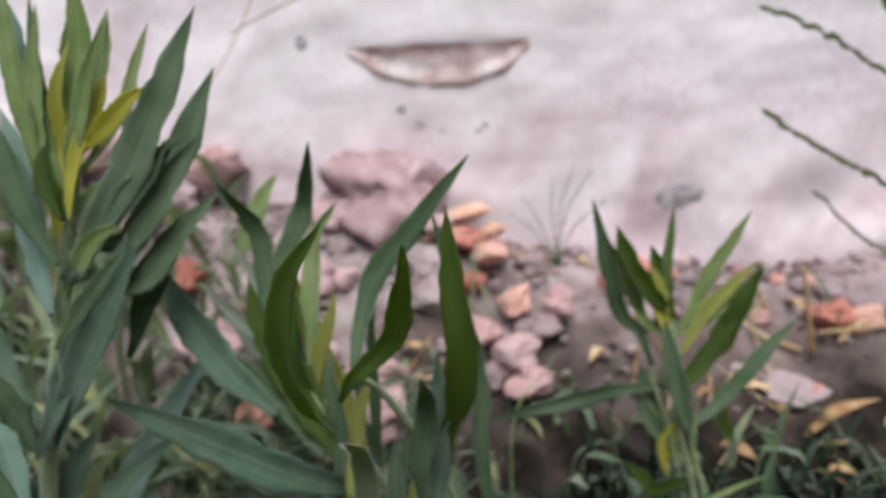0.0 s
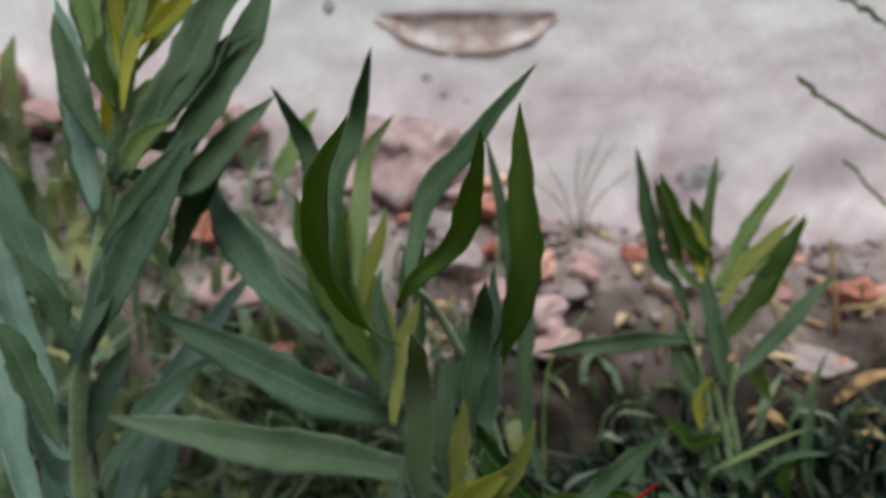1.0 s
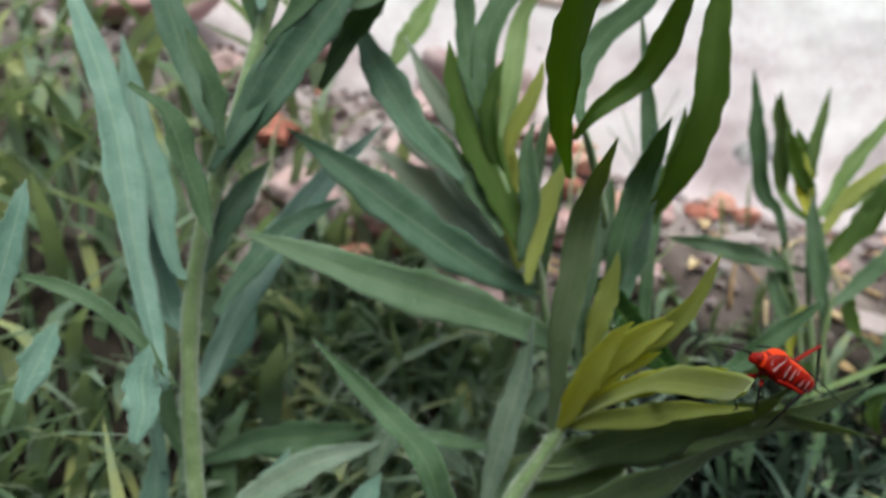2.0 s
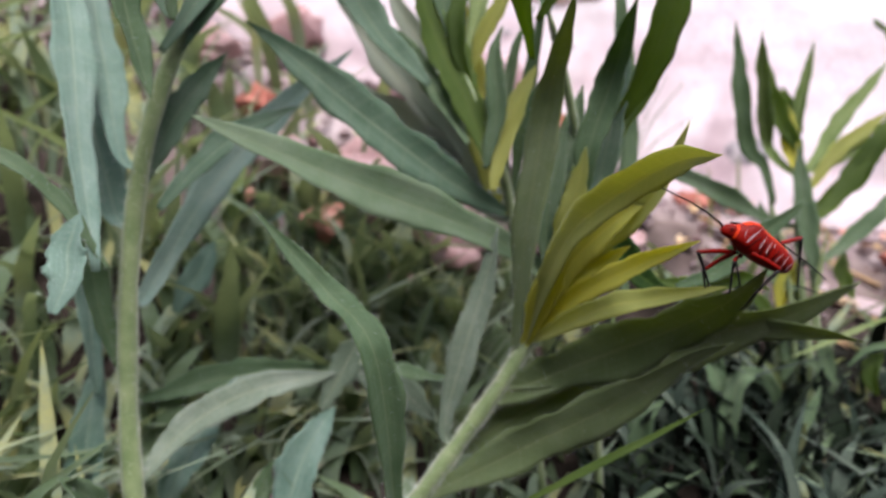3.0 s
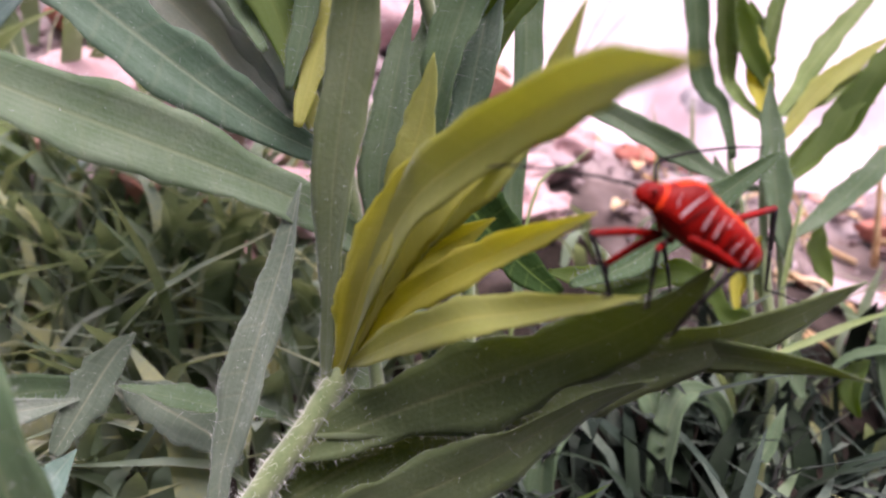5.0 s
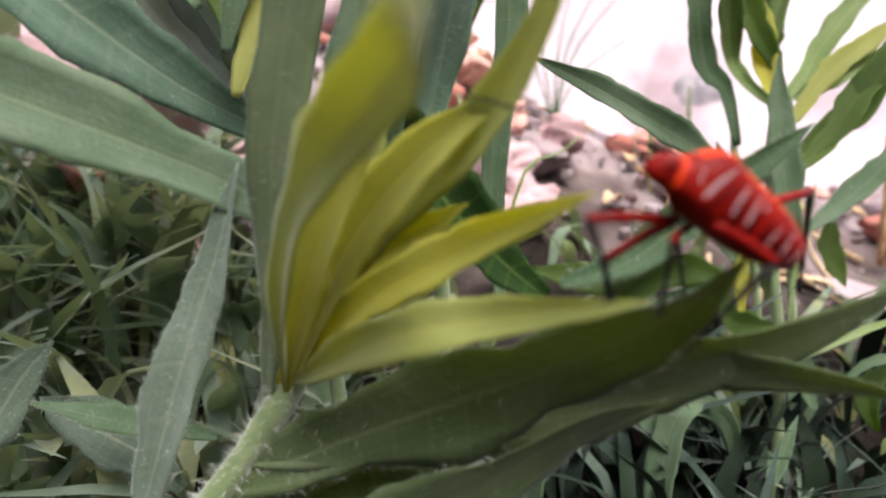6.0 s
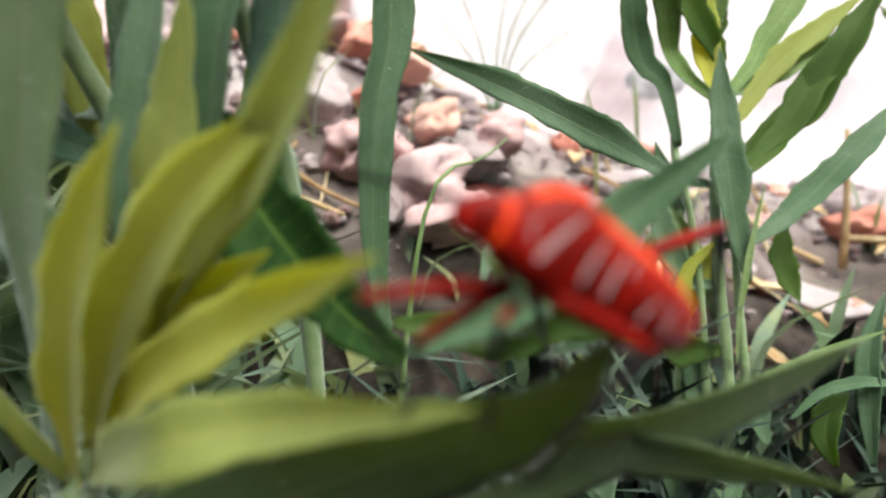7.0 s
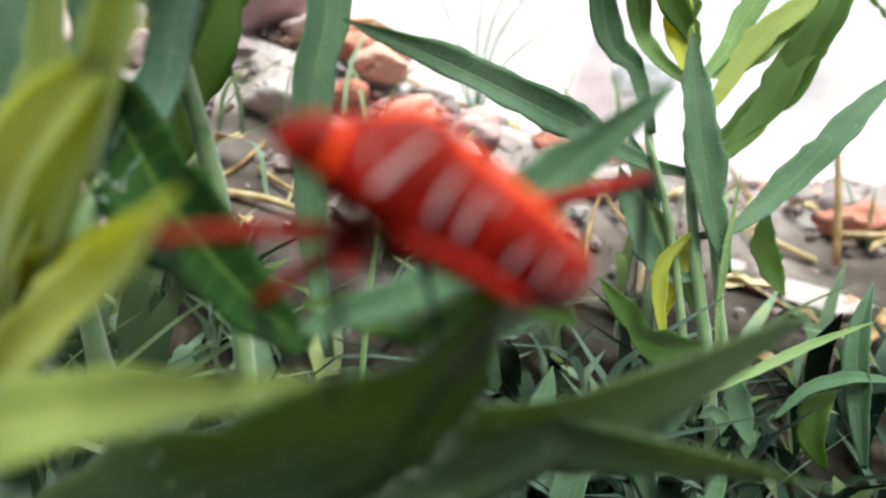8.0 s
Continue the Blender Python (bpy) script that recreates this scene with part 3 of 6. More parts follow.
# ---- plants ----
def build_bug_plant():
    plant = thing("weed_plant", (-2.6, 12.36, ground_height(-2.6, 12.36)), "leaning hairy weed with a yellow-green crown, bearing a red bug", "plant", "weeds")
    stem(plant, 0.21, 0.14, (-3.0, 12.4, -2.0), (-2.4, 12.36, -0.86), (-1.51, 12.24, 0.42), (-0.41, 12.29, 1.86), (0.67, 12.30, 3.39), (1.33, 12.34, 4.73), (1.85, 12.45, 5.75))
    leaf(plant, "g", 0.90, (0.21, -0.93, 0.30), (1.41, 12.36, 4.74), (0.91, 12.68, 5.11), (0.06, 12.54, 5.69), (-2.63, 12.25, 6.79), (-5.36, 11.87, 8.01))
    leaf(plant, "f", 0.6, (-0.42, -0.86, -0.29), (0.53, 12.30, 3.19), (0.75, 11.75, 5.85), (1.15, 11.30, 8.29), (1.31, 9.80, 9.52))
    leaf(plant, "s", 0.57, (-0.33, -0.94, 0.10), (-0.52, 12.28, 1.56), (-0.83, 12.35, 1.95), (-0.41, 12.31, 3.49), (0.06, 12.36, 4.93), (0.28, 12.45, 5.84))
    leaf(plant, "f", 1.12, (-0.36, -0.86, -0.35), (0.01, 12.29, 2.46), (1.66, 11.95, 3.21), (3.13, 11.36, 3.90), (3.93, 10.58, 4.52), (4.29, 9.87, 5.16))
    leaf(plant, "f", 1.05, (-0.17, -0.96, -0.21), (0.25, 12.30, 2.80), (2.91, 11.82, 3.50), (4.36, 11.26, 3.95), (5.34, 10.98, 4.27), (6.34, 10.81, 4.80))
    leaf(plant, "f", 0.61, (-0.26, -0.94, -0.24), (0.69, 12.30, 3.29), (1.25, 12.37, 3.16), (4.00, 11.55, 3.89), (5.57, 10.85, 3.93), (6.33, 10.62, 3.78))
    leaf(plant, "f", 0.91, (-0.14, -0.98, -0.16), (-1.40, 12.24, 0.56), (0.66, 11.82, 1.71), (2.36, 11.42, 2.65), (3.49, 11.10, 3.46), (4.20, 10.93, 3.77))
    leaf(plant, "f", 1.25, (-0.03, -0.99, -0.16), (-0.53, 12.59, 1.43), (1.00, 12.49, 2.33), (2.02, 12.34, 2.85), (2.91, 12.18, 3.26))
    leaf(plant, "o", 0.42, (-0.73, -0.62, 0.28), (0.77, 12.31, 3.59), (1.84, 10.49, 4.49), (2.55, 10.31, 4.64), (3.54, 9.66, 4.90))
    leaf(plant, "y", 0.40, (-0.78, -0.63, 0.05), (0.84, 12.31, 3.74), (1.64, 11.32, 4.63), (2.55, 10.48, 5.25), (3.12, 9.64, 5.62))
    leaf(plant, "y", 0.58, (-0.60, -0.80, -0.05), (0.75, 12.30, 3.55), (1.39, 11.56, 5.00), (2.02, 10.94, 5.82), (2.78, 10.60, 6.43))
    leaf(plant, "y", 0.51, (-0.60, -0.77, -0.22), (0.66, 12.30, 3.38), (1.13, 11.35, 4.93), (1.48, 10.94, 5.77), (1.79, 10.58, 6.25))
    leaf(plant, "g", 0.58, (-0.49, -0.86, -0.15), (1.79, 12.44, 5.64), (2.01, 12.39, 7.14), (2.52, 12.35, 8.69), (2.67, 11.22, 9.83))
    leaf(plant, "h", 0.61, (-0.46, -0.87, 0.18), (1.85, 12.45, 5.60), (2.23, 12.71, 6.36), (2.47, 12.71, 7.38), (2.71, 12.74, 8.58), (2.91, 12.76, 9.77))
    leaf(plant, "d", 0.53, (-0.56, -0.76, 0.32), (2.32, 12.92, 6.52), (2.79, 13.05, 7.72), (3.45, 13.16, 8.77), (3.72, 13.39, 10.06))
    leaf(plant, "o", 0.46, (-0.72, -0.67, -0.16), (0.95, 12.32, 3.95), (1.82, 11.5, 5.35), (2.68, 10.55, 6.32), (3.15, 10.12, 7.50))
    leaf(plant, "g", 0.45, (-0.41, -0.89, 0.20), (1.38, 12.95, 5.84), (1.60, 13.05, 6.79), (1.86, 13.13, 7.53), (2.13, 13.25, 8.69))
    leaf(plant, "d", 0.41, (-0.26, -0.88, 0.39), (3.26, 12.14, 4.75), (4.00, 11.93, 4.65), (4.71, 11.74, 4.79), (5.12, 11.52, 4.60))
    leaf(plant, "g", 0.40, (-0.13, -0.89, 0.45), (3.32, 11.27, 4.73), (4.14, 11.68, 4.91), (4.88, 11.67, 5.48), (5.85, 11.65, 6.20))
    leaf(plant, "g", 0.10, (-0.59, -0.73, 0.35), (4.60, 12.58, 4.25), (4.82, 12.47, 4.37), (5.03, 12.36, 4.48), (5.19, 12.25, 4.56))
    leaf(plant, "y", 0.40, (-0.56, -0.82, -0.10), (0.93, 12.32, 3.92), (1.31, 11.84, 4.78), (1.63, 11.59, 5.33), (1.88, 11.45, 5.86))
    leaf(plant, "y", 0.41, (-0.66, -0.75, 0.04), (1.03, 12.32, 4.11), (1.59, 11.65, 4.90), (2.07, 11.38, 5.22), (2.47, 11.11, 5.48))
    leaf(plant, "o", 0.47, (-0.45, -0.89, -0.06), (1.35, 12.34, 4.76), (1.50, 12.14, 5.75), (1.74, 12.02, 6.53), (1.88, 11.90, 7.29))
    leaf(plant, "g", 0.47, (-0.40, -0.91, 0.08), (1.26, 12.34, 4.58), (1.23, 12.45, 5.84), (1.42, 12.47, 6.95), (1.66, 12.48, 8.04))
    bent = leaf(plant, "o", 0.60, (-0.90, -0.41, -0.16), (0.70, 12.30, 3.48), (1.25, 11.55, 5.00), (1.75, 11.15, 5.95), (2.52, 10.40, 6.62), (3.07, 9.36, 7.07), (3.29, 7.86, 7.22))
    return plant, bent


def build_dark_plant():
    plant = thing("weed_plant", (3.0, 14.0, ground_height(3.0, 14.0)), "weed with broad dark green leaves behind the bug", "plant", "weeds")
    stem(plant, 0.1, 0.09, (2.6, 14.2, -0.5), (2.5, 14.0, 3.0), (2.3, 13.6, 6.0), (1.7, 12.8, 8.6), (1.2, 12.0, 9.9), hairy=False)
    leaf(plant, "e", 0.78, (-0.35, -0.91, 0.22), (3.31, 11.78, 4.52), (2.84, 11.98, 4.93), (2.32, 12.32, 5.53), (1.92, 12.64, 6.17), (1.58, 12.95, 6.72))
    leaf(plant, "g", 0.51, (0.29, -0.95, 0.07), (3.27, 14.13, 3.83), (3.13, 14.32, 5.20), (3.24, 14.49, 6.69), (3.42, 14.74, 7.95), (3.18, 14.75, 12.37))
    leaf(plant, "d", 0.64, (0.56, -0.82, -0.07), (1.65, 14.43, 5.63), (1.82, 14.47, 6.14), (2.05, 14.52, 6.88), (2.36, 14.68, 7.64), (2.57, 14.83, 8.37))
    leaf(plant, "g", 0.58, (-0.26, -0.86, 0.44), (1.20, 12.00, 9.75), (1.40, 13.00, 10.55), (1.90, 13.52, 11.40), (3.10, 13.40, 12.45), (4.33, 13.12, 13.59))
    leaf(plant, "d", 0.66, (-0.09, -0.97, -0.21), (2.45, 13.00, 7.50), (3.08, 12.30, 8.60), (3.48, 11.70, 10.02), (3.60, 11.62, 11.52), (3.76, 11.55, 12.93))
    leaf(plant, "d", 0.50, (0.18, -0.98, 0.11), (0.95, 11.50, 9.50), (1.35, 11.32, 10.02), (2.20, 11.45, 10.58), (2.70, 11.00, 11.65), (2.98, 10.53, 12.64))
    swaying = leaf(plant, "d", 0.56, (-0.60, -0.65, -0.47), (0.84, 11.40, 8.80), (0.55, 10.30, 9.65), (0.42, 9.35, 10.75), (0.80, 8.40, 12.05), (1.62, 7.60, 12.95))
    return swaying


def build_middle_plant():
    plant = thing("weed_plant", (1.0, 14.4, ground_height(1.0, 14.4)), "slender weed with wavy leaves and a yellow crown", "plant", "weeds")
    stem(plant, 0.11, 0.11, (1.4, 14.5, -0.6), (1.0, 14.3, 3.5), (0.7, 14.0, 6.1), (0.35, 13.4, 7.4), (-0.34, 13.62, 9.2), hairy=False)
    leaf(plant, "d", 0.83, (0.27, -0.92, 0.27), (0.28, 13.07, 6.95), (-0.27, 13.42, 8.46), (-1.05, 13.84, 10.39), (-1.19, 14.06, 11.71))
    leaf(plant, "g", 0.54, (0.29, -0.96, 0.04), (-0.12, 13.55, 8.62), (-0.70, 14.00, 10.73), (-0.85, 14.52, 12.65), (-1.09, 13.51, 14.06))
    leaf(plant, "g", 0.63, (-0.35, -0.93, 0.08), (-0.30, 13.61, 9.09), (-0.37, 14.25, 11.58), (0.42, 14.70, 13.06), (1.09, 13.54, 14.48))
    leaf(plant, "l", 0.49, (-0.32, -0.92, 0.21), (-0.25, 13.59, 8.96), (0.12, 13.89, 10.66), (0.45, 14.35, 12.14), (1.29, 13.98, 13.09))
    leaf(plant, "o", 0.38, (-0.37, -0.91, 0.20), (-0.20, 13.58, 8.83), (0.22, 13.57, 9.92), (0.58, 13.57, 10.51), (0.80, 13.68, 11.17))
    leaf(plant, "o", 0.81, (0.12, -0.97, 0.21), (0.65, 13.92, 6.12), (0.39, 14.18, 6.32), (0.09, 14.30, 7.88), (-0.24, 14.64, 9.71), (-0.46, 14.98, 11.73))
    leaf(plant, "g", 0.34, (-0.46, -0.88, 0.09), (0.69, 13.98, 6.15), (0.99, 13.96, 7.97), (1.26, 13.94, 9.47), (1.56, 14.02, 10.99))
    leaf(plant, "g", 0.3, (-0.54, -0.83, 0.16), (0.68, 13.97, 6.17), (0.63, 14.28, 8.00), (0.87, 14.37, 9.55), (1.35, 14.41, 10.63))
    leaf(plant, "w", 0.70, (0.00, -0.91, 0.42), (0.55, 13.74, 6.51), (0.02, 14.64, 6.93), (-0.65, 15.74, 9.30), (-1.55, 16.09, 10.78), (-2.21, 16.31, 12.14))
    leaf(plant, "h", 0.92, (0.22, -0.95, 0.20), (0.70, 14.00, 6.05), (-0.60, 13.35, 6.75), (-2.45, 13.08, 8.20), (-3.50, 12.92, 9.12), (-4.55, 12.80, 9.95))
    leaf(plant, "w", 0.74, (0.15, -0.87, 0.46), (0.67, 13.94, 6.08), (0.39, 14.18, 6.26), (-0.80, 15.37, 8.09), (-1.95, 15.83, 9.56), (-3.26, 16.12, 11.41))
    leaf(plant, "w", 1.14, (0.23, -0.73, 0.64), (0.70, 14.00, 5.91), (0.36, 14.28, 6.05), (-0.81, 15.40, 7.18), (-1.83, 15.72, 8.33), (-3.11, 15.94, 9.48))
    leaf(plant, "h", 0.80, (0.23, -0.87, 0.43), (-1.01, 13.15, 8.70), (-2.04, 13.54, 9.87), (-2.81, 13.97, 11.29), (-3.20, 14.35, 12.33))

    leaf(plant, "o", 0.52, (-0.39, -0.86, 0.33), (0.22, 12.79, 6.52), (0.52, 13.09, 7.69), (0.90, 13.23, 8.52), (1.20, 13.34, 9.11))
    leaf(plant, "l", 0.59, (-0.03, -0.93, 0.36), (-2.73, 17.23, 11.35), (-2.04, 17.61, 12.36), (-1.43, 17.96, 13.24), (-1.09, 18.03, 13.59))
    leaf(plant, "w", 0.65, (0.20, -0.90, 0.39), (0.70, 14.00, 5.95), (0.55, 14.46, 6.19), (-0.23, 14.70, 7.54), (-1.20, 14.94, 8.91), (-2.32, 15.19, 10.30))
    leaf(plant, "g", 0.50, (0.24, -0.90, 0.37), (-0.24, 13.15, 7.49), (-0.89, 13.44, 8.64), (-1.50, 13.59, 9.56), (-2.02, 13.80, 10.22))
    leaf(plant, "d", 0.39, (-0.35, -0.93, 0.10), (-0.12, 13.55, 8.63), (-0.42, 13.53, 9.73), (-0.27, 13.69, 10.70), (-0.04, 13.79, 11.24))
    leaf(plant, "g", 0.44, (-0.39, -0.90, 0.18), (0.08, 12.97, 6.99), (0.37, 13.08, 8.22), (0.33, 13.24, 9.20), (0.52, 13.36, 9.91))


def build_tall_plant():
    plant = thing("weed_plant", (-6.6, 11.8, ground_height(-6.6, 11.8)), "tall upright hairy weed with grey-green leaves", "plant", "weeds")
    stem(plant, 0.2, 0.14, (-6.5, 11.7, -1.8), (-6.69, 11.85, 0.07), (-6.9, 12.2, 2.96), (-6.75, 12.4, 6.0), (-6.2, 12.3, 8.2), (-5.4, 12.4, 10.2), (-4.5, 12.9, 12.9), (-3.9, 12.9, 14.2), (-3.3, 13.3, 16.2))
    leaf(plant, "h", 0.78, (-0.12, -0.99, 0.09), (-5.82, 12.35, 9.16), (-4.71, 12.10, 10.50), (-3.53, 12.15, 11.95), (-2.45, 12.28, 13.28))
    leaf(plant, "h", 0.65, (0.55, -0.79, 0.28), (-5.50, 12.39, 9.80), (-5.93, 12.33, 10.12), (-6.39, 12.48, 11.64), (-6.88, 12.67, 13.37), (-7.59, 12.85, 15.10))
    leaf(plant, "t", 0.71, (0.62, -0.65, 0.43), (-6.75, 10.90, 5.26), (-7.33, 11.69, 7.57), (-7.99, 12.78, 10.48), (-9.29, 14.13, 13.72))
    leaf(plant, "t", 0.65, (0.58, -0.67, 0.46), (-6.44, 12.34, 7.09), (-6.85, 12.26, 7.33), (-7.35, 12.93, 8.93), (-7.83, 13.58, 10.37), (-8.23, 14.27, 12.14))
    leaf(plant, "g", 0.56, (-0.05, -0.98, 0.20), (-5.18, 12.52, 10.87), (-4.08, 12.66, 12.01), (-2.83, 12.87, 13.15), (-1.67, 13.11, 14.53))
    leaf(plant, "g", 0.57, (-0.04, -0.97, 0.25), (-4.93, 12.66, 11.61), (-5.17, 13.15, 13.16), (-5.21, 13.47, 14.46), (-5.21, 13.85, 16.13))
    leaf(plant, "g", 0.59, (-0.04, -0.99, 0.11), (-4.60, 12.85, 12.61), (-3.58, 12.83, 13.55), (-2.48, 12.85, 14.23), (-1.48, 13.01, 15.15))
    leaf(plant, "g", 0.60, (-0.08, -0.97, 0.22), (-3.86, 13.05, 10.69), (-3.01, 13.29, 12.04), (-2.34, 13.42, 12.82), (-1.97, 13.54, 13.50))
    leaf(plant, "y", 0.46, (-0.03, -0.99, 0.16), (-4.43, 12.90, 13.06), (-4.25, 13.01, 14.07), (-3.92, 13.20, 15.19), (-3.67, 13.47, 16.76))
    leaf(plant, "l", 0.35, (0.21, -0.98, 0.05), (-4.05, 12.90, 13.87), (-3.57, 12.95, 15.13), (-3.01, 13.23, 16.49), (-2.31, 13.48, 17.70))
    leaf(plant, "l", 0.38, (0.23, -0.96, 0.15), (-4.07, 12.90, 13.83), (-4.23, 12.87, 15.04), (-4.14, 13.21, 16.39), (-3.78, 13.66, 18.13))
    leaf(plant, "l", 0.50, (0.25, -0.95, 0.21), (-3.79, 12.97, 14.57), (-3.47, 13.44, 16.24), (-3.09, 13.79, 17.55), (-3.06, 14.12, 18.93))
    leaf(plant, "y", 0.42, (0.02, -1.00, 0.05), (-3.62, 13.09, 15.14), (-2.71, 13.05, 15.64), (-2.12, 13.09, 16.03), (-1.72, 13.17, 16.21))
    leaf(plant, "d", 0.29, (0.26, -0.95, 0.17), (-3.95, 12.54, 13.97), (-3.97, 12.58, 14.56), (-4.05, 12.68, 15.03), (-3.99, 12.79, 15.44))
    leaf(plant, "y", 0.36, (0.26, -0.95, 0.16), (-3.69, 13.04, 14.90), (-3.37, 13.27, 15.52), (-3.03, 13.43, 16.03), (-2.70, 13.61, 16.66))
    leaf(plant, "g", 0.79, (0.09, -0.99, 0.05), (-4.52, 12.89, 12.69), (-4.26, 12.54, 12.82), (-2.96, 12.76, 14.09), (-1.73, 13.04, 15.67), (-0.46, 13.50, 17.53))
    leaf(plant, "g", 0.74, (0.06, -0.98, 0.17), (-4.12, 12.90, 13.58), (-3.04, 12.85, 13.24), (-2.13, 13.01, 14.00), (-1.30, 13.22, 14.99), (-0.47, 13.61, 16.31))
    leaf(plant, "g", 0.62, (0.03, -0.94, 0.35), (-4.45, 12.90, 12.87), (-3.01, 12.85, 12.36), (-2.38, 13.02, 12.82), (-1.66, 13.22, 13.37), (-1.02, 13.38, 13.83))
    leaf(plant, "t", 0.60, (0.29, -0.93, 0.23), (-4.76, 12.33, 12.11), (-4.81, 12.77, 13.97), (-4.83, 13.11, 15.36), (-4.98, 13.35, 16.43))
    leaf(plant, "t", 0.62, (0.60, -0.62, 0.50), (-3.37, 13.25, 15.80), (-4.57, 13.75, 16.21), (-4.72, 14.00, 17.31), (-4.79, 14.20, 18.16), (-4.96, 14.42, 19.14))
    leaf(plant, "h", 0.64, (0.09, -0.99, 0.11), (-5.87, 11.93, 9.17), (-4.82, 12.20, 10.72), (-4.04, 12.35, 11.74), (-2.82, 12.66, 13.44))
    leaf(plant, "g", 0.54, (0.86, -0.50, 0.14), (-5.48, 11.45, 9.60), (-5.54, 11.43, 10.39), (-5.64, 11.35, 10.96), (-5.90, 11.32, 11.76))
    leaf(plant, "t", 0.72, (0.29, -0.90, 0.34), (-6.82, 12.31, 4.50), (-6.86, 13.12, 4.59), (-5.84, 13.93, 6.56), (-4.58, 14.82, 8.31), (-2.80, 15.70, 10.04))
    leaf(plant, "h", 0.62, (0.11, -0.99, -0.08), (-6.76, 12.73, 6.62), (-6.36, 12.72, 7.48), (-5.75, 12.71, 8.38), (-4.90, 12.71, 9.32))
    leaf(plant, "t", 0.83, (0.60, -0.65, 0.46), (-6.75, 12.40, 5.85), (-7.31, 12.98, 6.16), (-7.63, 13.19, 7.22), (-8.02, 13.42, 8.41), (-8.46, 13.67, 9.83))
    leaf(plant, "g", 0.51, (0.75, -0.63, 0.19), (-6.90, 12.20, 2.98), (-7.32, 12.19, 4.34), (-7.55, 12.14, 5.75), (-7.93, 12.15, 6.83))
    leaf(plant, "t", 0.72, (0.21, -0.96, 0.17), (-8.32, 12.99, -0.51), (-8.33, 13.25, 1.01), (-8.22, 13.49, 2.33), (-8.11, 13.68, 3.21))
    leaf(plant, "s", 0.67, (0.17, -0.85, 0.50), (-6.76, 11.97, 1.03), (-6.03, 12.64, 1.91), (-4.79, 13.11, 2.55), (-3.10, 13.74, 2.76))
    leaf(plant, "t", 0.69, (0.04, -0.96, 0.28), (-6.71, 12.83, -0.19), (-6.32, 13.04, 0.87), (-5.84, 13.43, 1.77), (-5.23, 13.73, 2.74))
    leaf(plant, "g", 0.56, (0.84, -0.45, 0.29), (-6.71, 11.88, 0.35), (-7.09, 11.42, 0.79), (-7.29, 11.17, 1.30), (-7.63, 11.01, 1.66))
    leaf(plant, "t", 0.57, (0.75, -0.63, 0.18), (-7.98, 13.20, 2.49), (-8.16, 13.42, 3.90), (-8.28, 13.62, 5.13), (-8.43, 13.83, 6.48))
    leaf(plant, "g", 0.31, (0.61, -0.62, 0.49), (-6.61, 11.10, 5.25), (-7.33, 10.90, 6.48), (-8.19, 10.72, 7.26), (-9.24, 10.48, 7.72))
    leaf(plant, "t", 0.54, (0.23, -0.95, 0.21), (-9.38, 10.18, 6.55), (-9.14, 10.47, 7.61), (-8.92, 10.72, 8.49), (-8.76, 10.94, 9.22))
    leaf(plant, "t", 0.54, (0.17, -0.93, 0.32), (-8.86, 10.01, 5.49), (-8.67, 10.19, 5.93), (-8.48, 10.37, 6.38), (-8.34, 10.53, 6.74))
    leaf(plant, "t", 0.63, (0.09, -0.94, 0.33), (-7.01, 9.99, 4.66), (-6.85, 10.18, 5.21), (-6.90, 10.36, 5.68), (-6.79, 10.56, 6.25))
    leaf(plant, "h", 0.55, (0.06, -0.85, 0.52), (-6.14, 12.20, 6.30), (-5.55, 12.64, 7.09), (-4.72, 13.18, 7.88), (-3.61, 13.69, 8.44))
    leaf(plant, "g", 0.54, (0.75, -0.51, 0.43), (-6.75, 10.78, 10.76), (-6.17, 10.80, 10.23), (-5.82, 10.60, 9.14), (-5.47, 10.39, 8.06))
    leaf(plant, "l", 0.44, (-0.15, -0.99, 0.00), (-4.64, 12.82, 12.47), (-3.93, 12.52, 13.01), (-3.42, 12.58, 13.50), (-2.82, 12.56, 13.63))
    leaf(plant, "l", 0.36, (0.15, -0.98, 0.14), (-4.17, 12.90, 13.62), (-3.56, 13.06, 14.27), (-3.03, 13.16, 14.51), (-2.39, 13.41, 15.31))
    leaf(plant, "y", 0.30, (0.25, -0.96, 0.10), (-3.69, 13.04, 14.89), (-3.72, 13.11, 15.84), (-3.57, 13.21, 16.61), (-3.24, 13.38, 17.22))
    leaf(plant, "l", 0.41, (0.74, -0.60, 0.32), (-3.80, 12.97, 14.38), (-4.32, 13.09, 14.66), (-4.51, 13.28, 15.52), (-4.61, 13.44, 16.24), (-4.39, 13.65, 17.01))
    leaf(plant, "l", 0.30, (0.24, -0.96, 0.16), (-3.78, 12.98, 14.59), (-2.59, 13.52, 15.82), (-2.11, 13.79, 16.77), (-1.70, 14.00, 17.50))
    leaf(plant, "l", 0.27, (0.26, -0.95, 0.15), (-3.60, 13.47, 15.55), (-3.13, 13.71, 16.40), (-2.90, 13.92, 17.17), (-2.52, 14.14, 17.97))
    leaf(plant, "g", 0.28, (0.24, -0.94, 0.24), (-3.70, 13.04, 14.73), (-4.02, 13.08, 14.96), (-4.08, 13.36, 16.13), (-4.09, 13.61, 17.18), (-3.97, 13.95, 18.54))
    leaf(plant, "g", 0.34, (-0.01, -0.99, 0.15), (-4.10, 12.90, 13.62), (-3.48, 12.67, 13.49), (-2.50, 12.86, 14.34), (-1.77, 13.02, 14.75), (-1.00, 13.09, 15.17))
